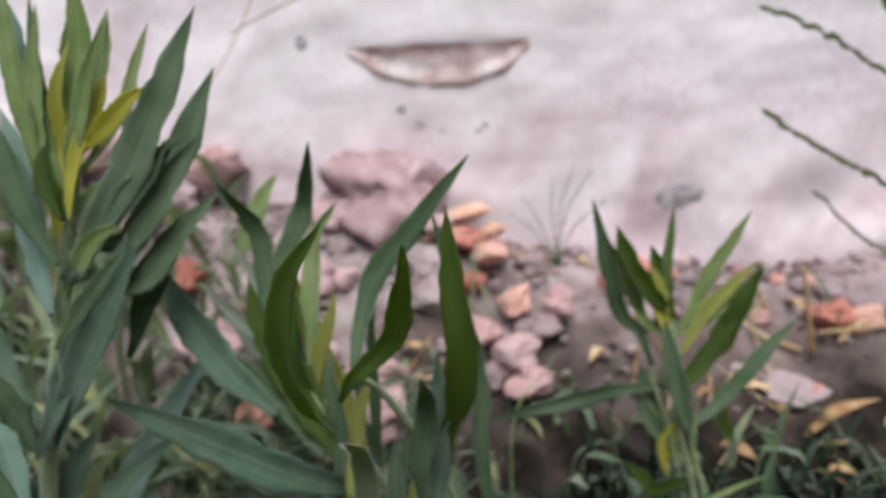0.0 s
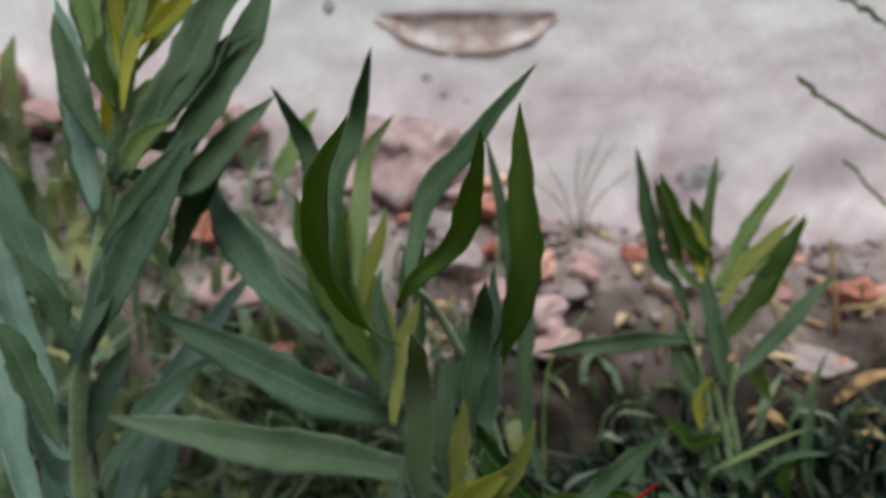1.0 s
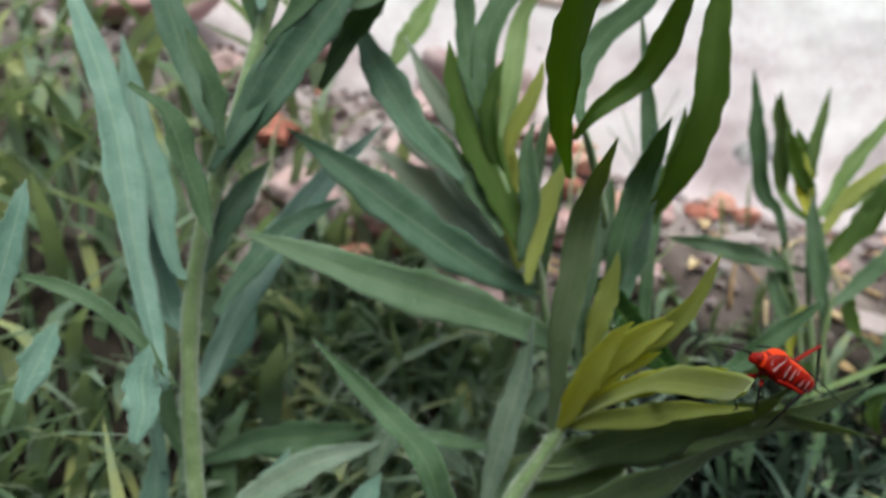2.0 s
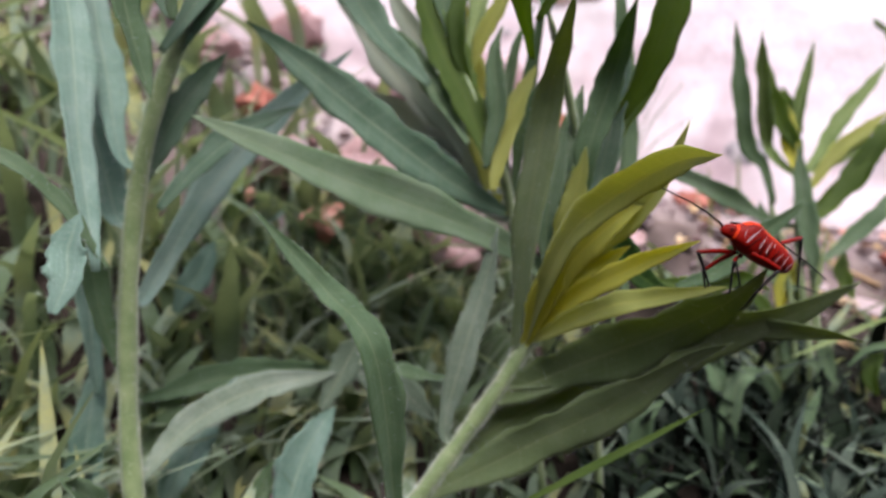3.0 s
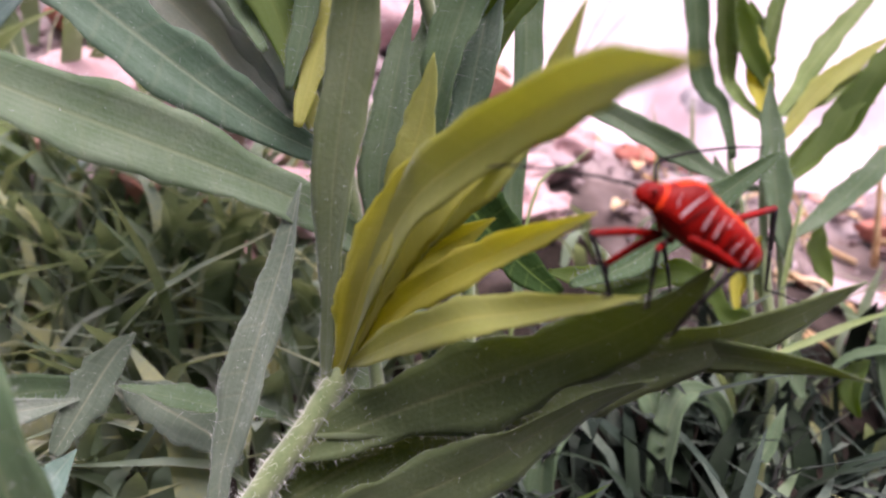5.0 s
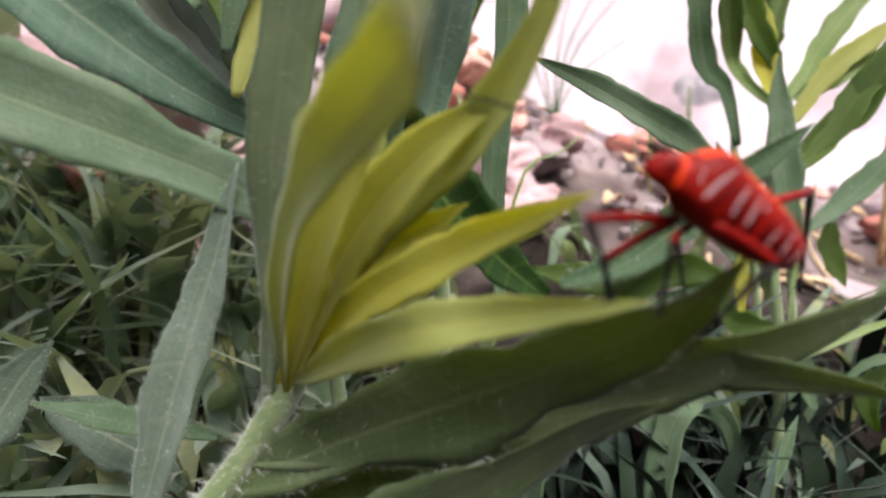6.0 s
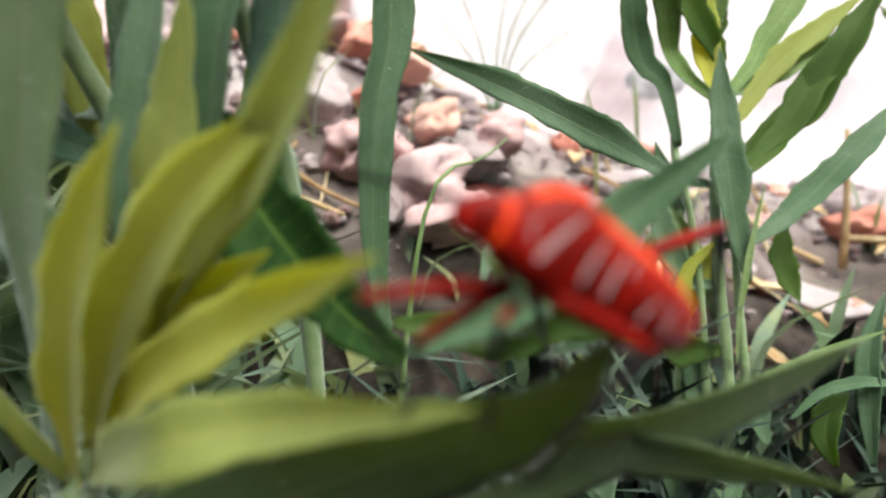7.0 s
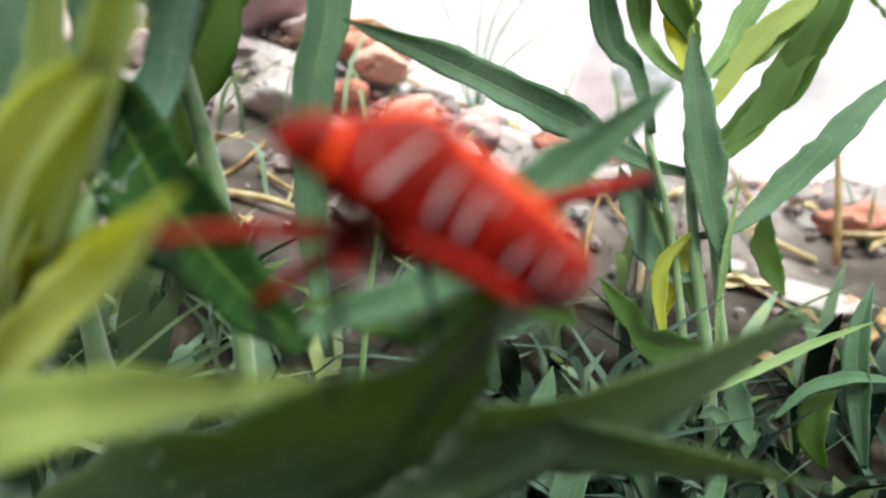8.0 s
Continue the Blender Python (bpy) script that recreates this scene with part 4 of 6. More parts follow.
    leaf(plant, "l", 0.25, (0.28, -0.95, 0.17), (-3.69, 13.68, 16.04), (-3.65, 13.91, 16.97), (-3.41, 14.12, 17.75), (-2.94, 14.36, 18.59))
    leaf(plant, "g", 0.39, (0.06, -0.99, 0.15), (-4.64, 11.98, 11.48), (-3.85, 12.13, 12.26), (-3.08, 12.26, 12.92), (-2.74, 12.35, 13.18))
    leaf(plant, "y", 0.44, (0.20, -0.96, 0.18), (-3.89, 12.86, 14.50), (-3.77, 13.28, 15.67), (-3.54, 13.67, 16.71), (-3.16, 14.12, 17.93))
    leaf(plant, "l", 0.32, (0.20, -0.96, 0.18), (-3.74, 13.05, 14.79), (-3.31, 13.42, 15.68), (-2.84, 13.89, 16.92), (-2.59, 14.29, 18.00))
    leaf(plant, "l", 0.36, (0.20, -0.96, 0.18), (-3.90, 12.75, 14.46), (-4.07, 13.09, 15.42), (-4.24, 13.46, 16.51), (-3.95, 14.06, 18.37))
    leaf(plant, "y", 0.30, (0.20, -0.96, 0.18), (-3.77, 12.43, 13.96), (-3.58, 12.80, 14.91), (-3.23, 13.16, 15.74), (-2.87, 13.51, 16.58))
    leaf(plant, "l", 0.45, (0.20, -0.96, 0.18), (-4.22, 12.76, 15.05), (-4.39, 13.20, 16.44), (-4.51, 13.60, 17.61), (-4.49, 14.00, 18.76))
    leaf(plant, "d", 0.30, (0.20, -0.96, 0.18), (-3.80, 12.24, 14.01), (-4.09, 12.52, 14.77), (-4.13, 12.73, 15.15), (-4.05, 12.95, 15.52))
    leaf(plant, "g", 0.50, (0.20, -0.96, 0.18), (-4.00, 12.02, 13.17), (-4.42, 12.30, 14.00), (-4.70, 12.65, 15.04), (-4.92, 13.01, 16.09))


def build_low_plant():
    plant = thing("weed_plant", (-3.2, 13.0, ground_height(-3.2, 13.0)), "low weed with speckled drooping leaves", "plant", "weeds")
    stem(plant, 0.16, 0.1, (-3.4, 13.2, -1.8), (-3.3, 13.15, -1.0), (-3.15, 13.1, -0.4), (-3.0, 13.0, 0.1), hairy=False)
    leaf(plant, "g", 0.55, (0.51, -0.84, 0.17), (-1.70, 10.60, 0.00), (-1.71, 10.08, 1.57), (-1.91, 9.55, 4.03), (-2.75, 10.24, 4.95), (-3.94, 10.48, 6.28))
    leaf(plant, "g", 0.76, (-0.03, -0.88, 0.48), (-7.80, 14.86, 1.96), (-6.05, 14.90, 2.39), (-4.68, 14.91, 2.48), (-3.20, 15.02, 2.56))
    leaf(plant, "t", 0.88, (-0.10, -0.95, 0.28), (-4.35, 12.97, -0.73), (-3.99, 13.21, 0.56), (-3.62, 13.40, 1.43), (-3.16, 13.66, 2.05))
    leaf(plant, "g", 0.48, (-0.12, -0.98, 0.16), (-5.21, 13.19, -0.60), (-4.93, 13.23, -0.15), (-4.65, 13.30, 0.53), (-4.45, 13.36, 1.03))
    leaf(plant, "s", 0.62, (0.05, -0.97, 0.22), (-3.45, 13.58, 2.0), (-3.0, 13.84, 2.8), (-2.69, 13.97, 3.31), (-2.36, 13.95, 3.66))
    leaf(plant, "g", 0.4, (0.11, -0.45, 0.89), (-0.33, 13.58, 2.50), (-1.18, 13.66, 2.62), (-2.03, 13.76, 2.80), (-2.67, 13.83, 2.92))
    leaf(plant, "s", 0.8, (0.22, -0.81, 0.54), (-1.03, 14.41, 1.46), (-1.65, 14.55, 1.95), (-2.35, 14.68, 2.32), (-2.98, 14.74, 2.7))
    leaf(plant, "w", 0.13, (0.1, -0.6, 0.79), (-4.9, 16.2, 2.4), (-4.3, 16.6, 3.25), (-3.5, 17.4, 3.63), (-2.48, 18.2, 3.6))
    leaf(plant, "h", 0.26, (0.1, -0.6, 0.79), (-7.2, 20.4, 4.0), (-5.6, 20.5, 4.4), (-3.6, 20.2, 4.4), (-1.6, 18.4, 4.0))


def build_far_plant():
    plant = thing("weed_plant", (8.5, 16.6, ground_height(8.5, 16.6)), "bushy weed with spreading leaves before the wall", "plant", "weeds")
    stem(plant, 0.105, 0.075, (8.6, 16.5, -0.2), (8.62, 16.61, 2.36), (8.57, 16.99, 4.46), (8.69, 17.4, 6.25), (8.97, 17.73, 7.45), hairy=False)
    stem(plant, 0.1, 0.07, (8.1, 17.1, 0.5), (8.09, 17.15, 2.21), (8.19, 17.49, 4.88), (8.15, 17.8, 6.55), hairy=False)
    leaf(plant, "g", 0.54, (-0.20, -0.97, 0.14), (8.88, 16.60, 4.07), (8.70, 16.75, 5.11), (8.63, 17.05, 6.58), (8.61, 17.19, 7.70))
    leaf(plant, "g", 0.50, (0.52, -0.86, -0.04), (8.65, 17.27, 5.53), (7.95, 17.31, 5.72), (6.33, 16.15, 6.33), (4.81, 14.95, 6.84), (3.57, 14.12, 7.20))
    leaf(plant, "g", 0.49, (-0.10, -0.99, 0.06), (8.19, 17.65, 6.17), (7.99, 17.80, 7.19), (7.56, 17.94, 7.94), (7.32, 18.04, 11.17))
    leaf(plant, "l", 0.41, (-0.04, -0.95, -0.30), (8.83, 17.57, 6.85), (8.23, 17.71, 7.45), (8.03, 17.81, 8.09), (7.30, 16.47, 10.48))
    leaf(plant, "l", 0.34, (-0.68, -0.71, 0.19), (8.90, 17.65, 7.17), (8.85, 17.89, 7.83), (9.00, 18.05, 8.41), (9.47, 18.01, 10.57))
    leaf(plant, "y", 0.43, (-0.20, -0.96, 0.21), (8.83, 17.57, 6.85), (8.68, 17.78, 7.64), (8.72, 17.85, 8.19), (8.70, 18.05, 8.95))
    leaf(plant, "l", 0.44, (-0.41, -0.78, 0.47), (8.83, 17.56, 6.84), (9.49, 17.78, 7.45), (10.00, 18.01, 8.13), (11.54, 18.06, 10.01))
    leaf(plant, "o", 0.43, (-0.30, -0.82, 0.49), (8.78, 17.51, 6.49), (9.07, 17.41, 6.60), (9.74, 17.54, 7.42), (10.47, 17.64, 7.97), (11.47, 17.82, 8.64))
    leaf(plant, "d", 0.51, (-0.48, -0.75, 0.45), (8.66, 17.29, 5.60), (8.99, 17.01, 5.79), (9.62, 17.10, 6.27), (10.15, 17.24, 7.02), (10.81, 17.26, 7.72), (11.47, 17.31, 8.61))
    leaf(plant, "g", 0.47, (-0.40, -0.74, 0.54), (8.59, 17.05, 4.56), (9.09, 16.76, 4.74), (10.06, 16.85, 5.41), (10.95, 16.95, 6.19), (12.04, 17.05, 7.07))
    leaf(plant, "d", 0.60, (-0.06, -1.00, -0.01), (8.97, 17.73, 7.45), (8.17, 17.70, 8.81), (7.95, 17.74, 9.62), (7.82, 17.76, 10.39))
    leaf(plant, "d", 0.52, (-0.16, -0.94, 0.29), (8.97, 17.73, 7.30), (8.92, 17.93, 7.73), (8.88, 18.17, 8.53), (8.85, 18.36, 9.09), (8.78, 18.43, 9.47))
    leaf(plant, "d", 0.64, (-0.55, -0.66, 0.52), (8.68, 17.35, 5.89), (9.21, 17.24, 6.03), (10.11, 17.18, 6.78), (10.79, 17.16, 7.84), (11.42, 17.31, 8.72))
    leaf(plant, "l", 0.51, (-0.18, -0.77, 0.62), (8.91, 17.66, 7.04), (9.41, 17.63, 7.08), (10.09, 17.70, 7.50), (10.76, 17.75, 7.76), (11.42, 17.79, 7.94))
    leaf(plant, "d", 0.43, (-0.23, -0.89, 0.39), (10.07, 17.55, 4.83), (9.85, 17.33, 4.41), (9.90, 17.17, 3.98), (10.03, 17.02, 3.60))
    leaf(plant, "d", 0.46, (0.32, -0.94, 0.11), (8.60, 16.75, 2.97), (7.54, 16.21, 3.19), (7.21, 16.19, 3.62), (6.99, 16.25, 3.93), (6.85, 16.29, 4.17))
    leaf(plant, "g", 0.45, (-0.08, -0.97, 0.21), (8.58, 16.93, 3.97), (8.12, 17.16, 4.07), (7.81, 17.27, 4.77), (7.66, 17.34, 5.29), (7.55, 17.39, 5.72))
    leaf(plant, "y", 0.31, (-0.63, -0.72, 0.28), (8.17, 17.18, 3.36), (8.32, 17.12, 3.89), (8.51, 17.15, 4.31), (8.74, 17.15, 4.61))
    leaf(plant, "g", 0.39, (-0.13, -0.97, 0.21), (8.12, 17.30, 4.16), (8.05, 17.50, 4.88), (7.98, 17.59, 5.53), (7.86, 17.80, 6.27))
    stem(plant, 0.07, 0.05, (8.37, 16.83, 2.20), (8.34, 16.96, 3.40), (8.24, 17.12, 4.76), (8.00, 17.28, 6.05), hairy=False)
    stem(plant, 0.08, 0.05, (8.91, 16.59, 2.33), (8.84, 16.72, 3.42), (8.78, 16.84, 4.50), (8.65, 16.97, 5.59), hairy=False)
    leaf(plant, "y", 0.24, (-0.20, -0.96, 0.15), (8.05, 16.85, 3.00), (7.98, 16.94, 3.77), (8.13, 16.98, 4.31), (8.61, 16.98, 4.71))
    leaf(plant, "l", 0.30, (-0.20, -0.96, 0.15), (8.80, 17.08, 2.99), (8.54, 17.20, 3.87), (8.19, 17.33, 4.75), (7.83, 17.43, 5.37))
    leaf(plant, "l", 0.10, (-0.30, -0.95, 0.10), (8.60, 16.37, 2.84), (8.67, 16.45, 3.64), (8.86, 16.54, 4.61), (9.10, 16.62, 5.57))


def build_sprigs():
    tuft = thing("grass_tuft", (6.5, 15.0, ground_height(6.5, 15.0)), "loose tuft of arching blue-green grass blades", "grass", "grass tufts")
    plant = tuft
    leaf(plant, "g", 0.47, (-0.47, -0.68, 0.56), (5.74, 14.87, -0.91), (5.90, 15.15, 0.83), (6.33, 15.37, 2.02), (7.04, 15.35, 1.82), (7.23, 15.25, 0.80))
    leaf(plant, "g", 0.36, (-0.30, -0.59, 0.74), (6.21, 14.86, -0.05), (6.99, 15.10, 0.32), (7.91, 15.46, 0.86), (8.53, 15.84, 1.69))
    leaf(plant, "g", 0.29, (0.10, -0.73, 0.67), (4.51, 14.34, -1.18), (5.69, 14.62, -0.40), (6.86, 14.69, -0.70), (7.74, 14.63, -1.32))
    leaf(plant, "g", 0.27, (0.18, -0.97, 0.16), (6.57, 15.00, 0.36), (7.25, 15.04, -0.19), (7.94, 15.07, -0.87), (8.33, 15.01, -1.51))
    leaf(plant, "d", 0.15, (-0.32, -0.75, 0.58), (-0.04, 11.01, 0.69), (1.27, 10.98, 1.38), (2.65, 10.95, 2.07), (3.71, 10.91, 2.63))
    leaf(plant, "g", 0.60, (-0.56, -0.79, 0.24), (4.15, 14.84, -1.16), (3.85, 15.07, 0.06), (3.94, 15.27, 1.05), (4.49, 15.42, 1.54))
    leaf(plant, "g", 0.56, (-0.57, -0.80, 0.18), (3.36, 15.32, -1.40), (3.62, 15.43, -0.35), (3.69, 15.51, 0.44), (3.82, 15.59, 1.22))
    leaf(plant, "g", 0.48, (0.00, -0.96, 0.29), (6.12, 15.57, 0.96), (5.92, 15.65, 1.74), (5.87, 15.90, 2.22), (6.14, 16.18, 2.98))
    leaf(plant, "g", 0.46, (-0.05, -0.98, 0.17), (8.08, 16.89, 1.49), (8.28, 16.94, 2.17), (8.22, 17.10, 2.67), (7.94, 17.17, 3.02))
    leaf(plant, "g", 0.38, (-0.80, -0.49, 0.34), (10.37, 15.64, 1.40), (10.41, 15.84, 2.38), (10.59, 16.11, 3.11), (10.97, 16.35, 3.87))
    leaf(plant, "l", 0.15, (-0.36, -0.71, 0.61), (7.85, 15.99, 2.35), (8.80, 15.94, 2.74), (9.69, 15.80, 3.16), (10.48, 15.65, 3.47))
    leaf(plant, "g", 0.20, (-0.22, -0.69, 0.69), (9.16, 15.84, 2.14), (9.65, 15.83, 2.52), (10.20, 15.79, 2.65), (10.97, 15.71, 2.58))
    leaf(plant, "d", 0.42, (-0.73, -0.49, 0.48), (9.83, 15.70, 1.42), (9.75, 15.84, 1.77), (9.87, 15.97, 2.13), (10.23, 16.07, 2.40))
    leaf(plant, "g", 0.26, (0.07, -0.97, 0.24), (8.59, 16.15, 1.66), (8.61, 16.18, 1.98), (8.45, 16.21, 2.15), (8.25, 16.23, 2.07))
    leaf(plant, "g", 0.40, (-0.12, -0.97, 0.19), (8.99, 16.11, 1.65), (8.90, 16.26, 2.02), (8.84, 16.31, 2.42), (8.86, 16.34, 2.75))
    plant = thing("grass_tuft", (-4.0, 18.0, ground_height(-4.0, 18.0)), "sprawling tuft of green grass blades among the weeds", "grass", "grass tufts")
    leaf(plant, "g", 0.59, (-0.12, -0.84, 0.53), (-6.84, 20.13, 1.70), (-5.22, 20.39, 2.89), (-3.97, 20.47, 3.16), (-2.79, 20.51, 3.19))
    leaf(plant, "g", 0.46, (0.01, -0.89, 0.46), (-1.36, 19.82, 3.37), (-2.95, 20.07, 4.38), (-4.85, 20.27, 4.65), (-6.79, 20.44, 4.62))
    leaf(plant, "t", 0.83, (0.09, -0.90, 0.43), (-2.61, 21.49, 4.67), (-3.39, 21.54, 4.91), (-4.17, 21.60, 5.23), (-4.63, 21.63, 5.39))
    leaf(plant, "l", 0.70, (0.03, -0.96, 0.27), (-5.69, 20.56, 4.23), (-5.90, 20.88, 5.41), (-6.26, 21.19, 6.47), (-6.02, 21.48, 7.54))
    leaf(plant, "y", 0.56, (-0.06, -0.97, 0.24), (-6.97, 21.73, 5.57), (-6.35, 21.72, 5.64), (-5.72, 21.70, 5.71), (-5.25, 21.69, 5.83))
    leaf(plant, "l", 0.58, (0.14, -0.97, 0.18), (-6.77, 19.18, 5.16), (-6.94, 19.36, 5.98), (-6.91, 19.53, 6.80), (-6.46, 19.70, 7.77))
    leaf(plant, "t", 0.71, (0.19, -0.97, 0.14), (-7.41, 16.06, 3.80), (-7.13, 16.20, 4.35), (-6.84, 16.33, 4.78), (-6.49, 16.49, 5.56))
    leaf(plant, "g", 0.60, (-0.19, -0.88, 0.44), (-1.00, 17.72, 2.59), (-2.03, 17.88, 2.84), (-2.96, 18.01, 2.70), (-3.90, 18.08, 2.05))
    leaf(plant, "g", 0.64, (-0.09, -0.88, 0.48), (-2.14, 17.84, 3.57), (-3.36, 18.12, 4.28), (-4.61, 18.33, 4.42), (-5.88, 18.50, 4.10))
    plant = thing("grass_tuft", (-1.5, 15.6, ground_height(-1.5, 15.6)), "pale arching grass blades lying over the weeds", "grass", "grass tufts")
    leaf(plant, "t", 0.17, (0.05, -0.90, 0.42), (-5.55, 18.46, 2.47), (-4.50, 18.45, 3.14), (-3.33, 18.40, 3.50), (-2.29, 18.33, 3.67))
    leaf(plant, "h", 0.20, (0.05, -0.90, 0.42), (-6.68, 19.17, 4.25), (-4.82, 19.05, 4.55), (-2.74, 18.86, 4.44), (-0.86, 18.64, 3.93))
    leaf(plant, "l", 0.16, (0.05, -0.90, 0.42), (-6.80, 19.89, 3.41), (-5.77, 19.86, 3.89), (-4.72, 19.79, 4.04), (-3.67, 19.67, 3.81))
    leaf(plant, "t", 0.20, (0.05, -0.90, 0.42), (-4.06, 18.80, 1.26), (-3.41, 18.86, 2.23), (-2.54, 18.84, 2.74), (-1.54, 18.79, 2.96))
    leaf(plant, "y", 0.20, (0.05, -0.90, 0.42), (-5.85, 20.28, 3.98), (-5.38, 20.38, 5.13), (-4.82, 20.39, 5.66), (-4.34, 20.36, 5.76))
    leaf(plant, "l", 0.15, (0.05, -0.90, 0.42), (-3.43, 19.21, 1.73), (-2.87, 19.23, 2.30), (-2.19, 19.17, 2.34), (-1.37, 19.06, 2.00))
    leaf(plant, "h", 0.22, (0.05, -0.90, 0.42), (-6.06, 18.58, 1.32), (-4.88, 18.53, 1.77), (-3.69, 18.45, 1.94), (-2.18, 18.31, 1.86))
    leaf(plant, "l", 0.14, (0.05, -0.90, 0.42), (-5.42, 20.02, 2.88), (-4.49, 20.01, 3.54), (-3.54, 19.96, 3.81), (-1.99, 19.81, 3.59))
    leaf(plant, "t", 0.16, (0.05, -0.90, 0.42), (-6.74, 19.93, 5.50), (-5.94, 19.92, 5.97), (-5.55, 19.91, 6.23), (-5.27, 19.94, 6.64))
    leaf(plant, "l", 0.18, (0.05, -0.90, 0.42), (-6.04, 20.32, 2.38), (-6.30, 20.45, 3.34), (-5.96, 20.53, 4.32), (-5.25, 20.55, 4.95))
    leaf(plant, "t", 0.15, (0.05, -0.90, 0.42), (-2.60, 19.43, 1.67), (-2.28, 19.54, 2.85), (-1.83, 19.59, 3.57), (-1.25, 19.60, 4.05))
    leaf(plant, "y", 0.16, (0.05, -0.90, 0.42), (-7.30, 21.10, 4.74), (-6.68, 21.09, 5.13), (-5.81, 21.02, 5.16), (-4.93, 20.89, 4.69))


def spike(plant, kind, width, normal, *pts):
    """A thin stalk with small pointed husks set along it."""
    counter[0] += 1
    dice = random.Random(counter[0])
    line = spline(pts, 22)
    o = line[0]
    verts, faces = tube([p - o for p in line], [0.4 * width * (0.34 - 0.008 * k) for k in range(22)], 6)
    husk = part("stalk", link_mesh("stalk", verts, faces, LEAF[kind]), plant, o - plant.location / CM, "dark drooping grass stalk")
    for k in range(5, 21):
        a, way = line[k] - o, (line[min(k + 1, 21)] - line[k - 1]).normalized()
        out = (way.orthogonal() * dice.uniform(-1, 1) + Vector((0, 0, dice.uniform(-1, 1)))).normalized()
        tip = a + way * width * dice.uniform(1.4, 2.4) + out * 0.35 * width
        v, f = tube(spline([a, (a + tip) / 2 + out * 0.12 * width, tip], 5), [0.06 * width, 0.26 * width, 0.3 * width, 0.2 * width, 0.02 * width], 6)
        part("husk", link_mesh("husk", v, f, LEAF[kind]), husk)


def build_stalks():
    plant = thing("grass_stalk", (18.5, 20.5, ground_height(18.5, 20.5)), "dark drooping grass stalks before the wall", "grass", "grass tufts")
    stem(plant, 0.12, 0.08, (18.5, 20.5, 2.0), (18.4, 20.5, 6.0), (18.2, 20.5, 10.0), (18.0, 20.4, 12.0), hairy=False)
    spike(plant, "d", 0.29, (0.05, -0.99, 0.14), (19.21, 21.49, 6.70), (17.65, 21.70, 8.58), (15.70, 21.83, 10.26), (13.63, 21.98, 12.04))
    spike(plant, "d", 0.27, (-0.01, -1.00, 0.06), (19.93, 22.43, 10.36), (18.30, 22.55, 11.88), (16.55, 22.73, 13.68), (14.28, 22.82, 15.31))
    spike(plant, "d", 0.21, (0.06, -0.99, 0.15), (18.95, 21.19, 4.29), (17.39, 21.44, 6.29), (15.94, 21.57, 7.80), (14.94, 21.72, 9.21))
    spike(plant, "d", 0.25, (-0.14, -0.99, -0.02), (19.30, 22.98, 12.85), (18.66, 23.02, 13.70), (18.20, 23.08, 14.51), (17.92, 23.13, 15.27))


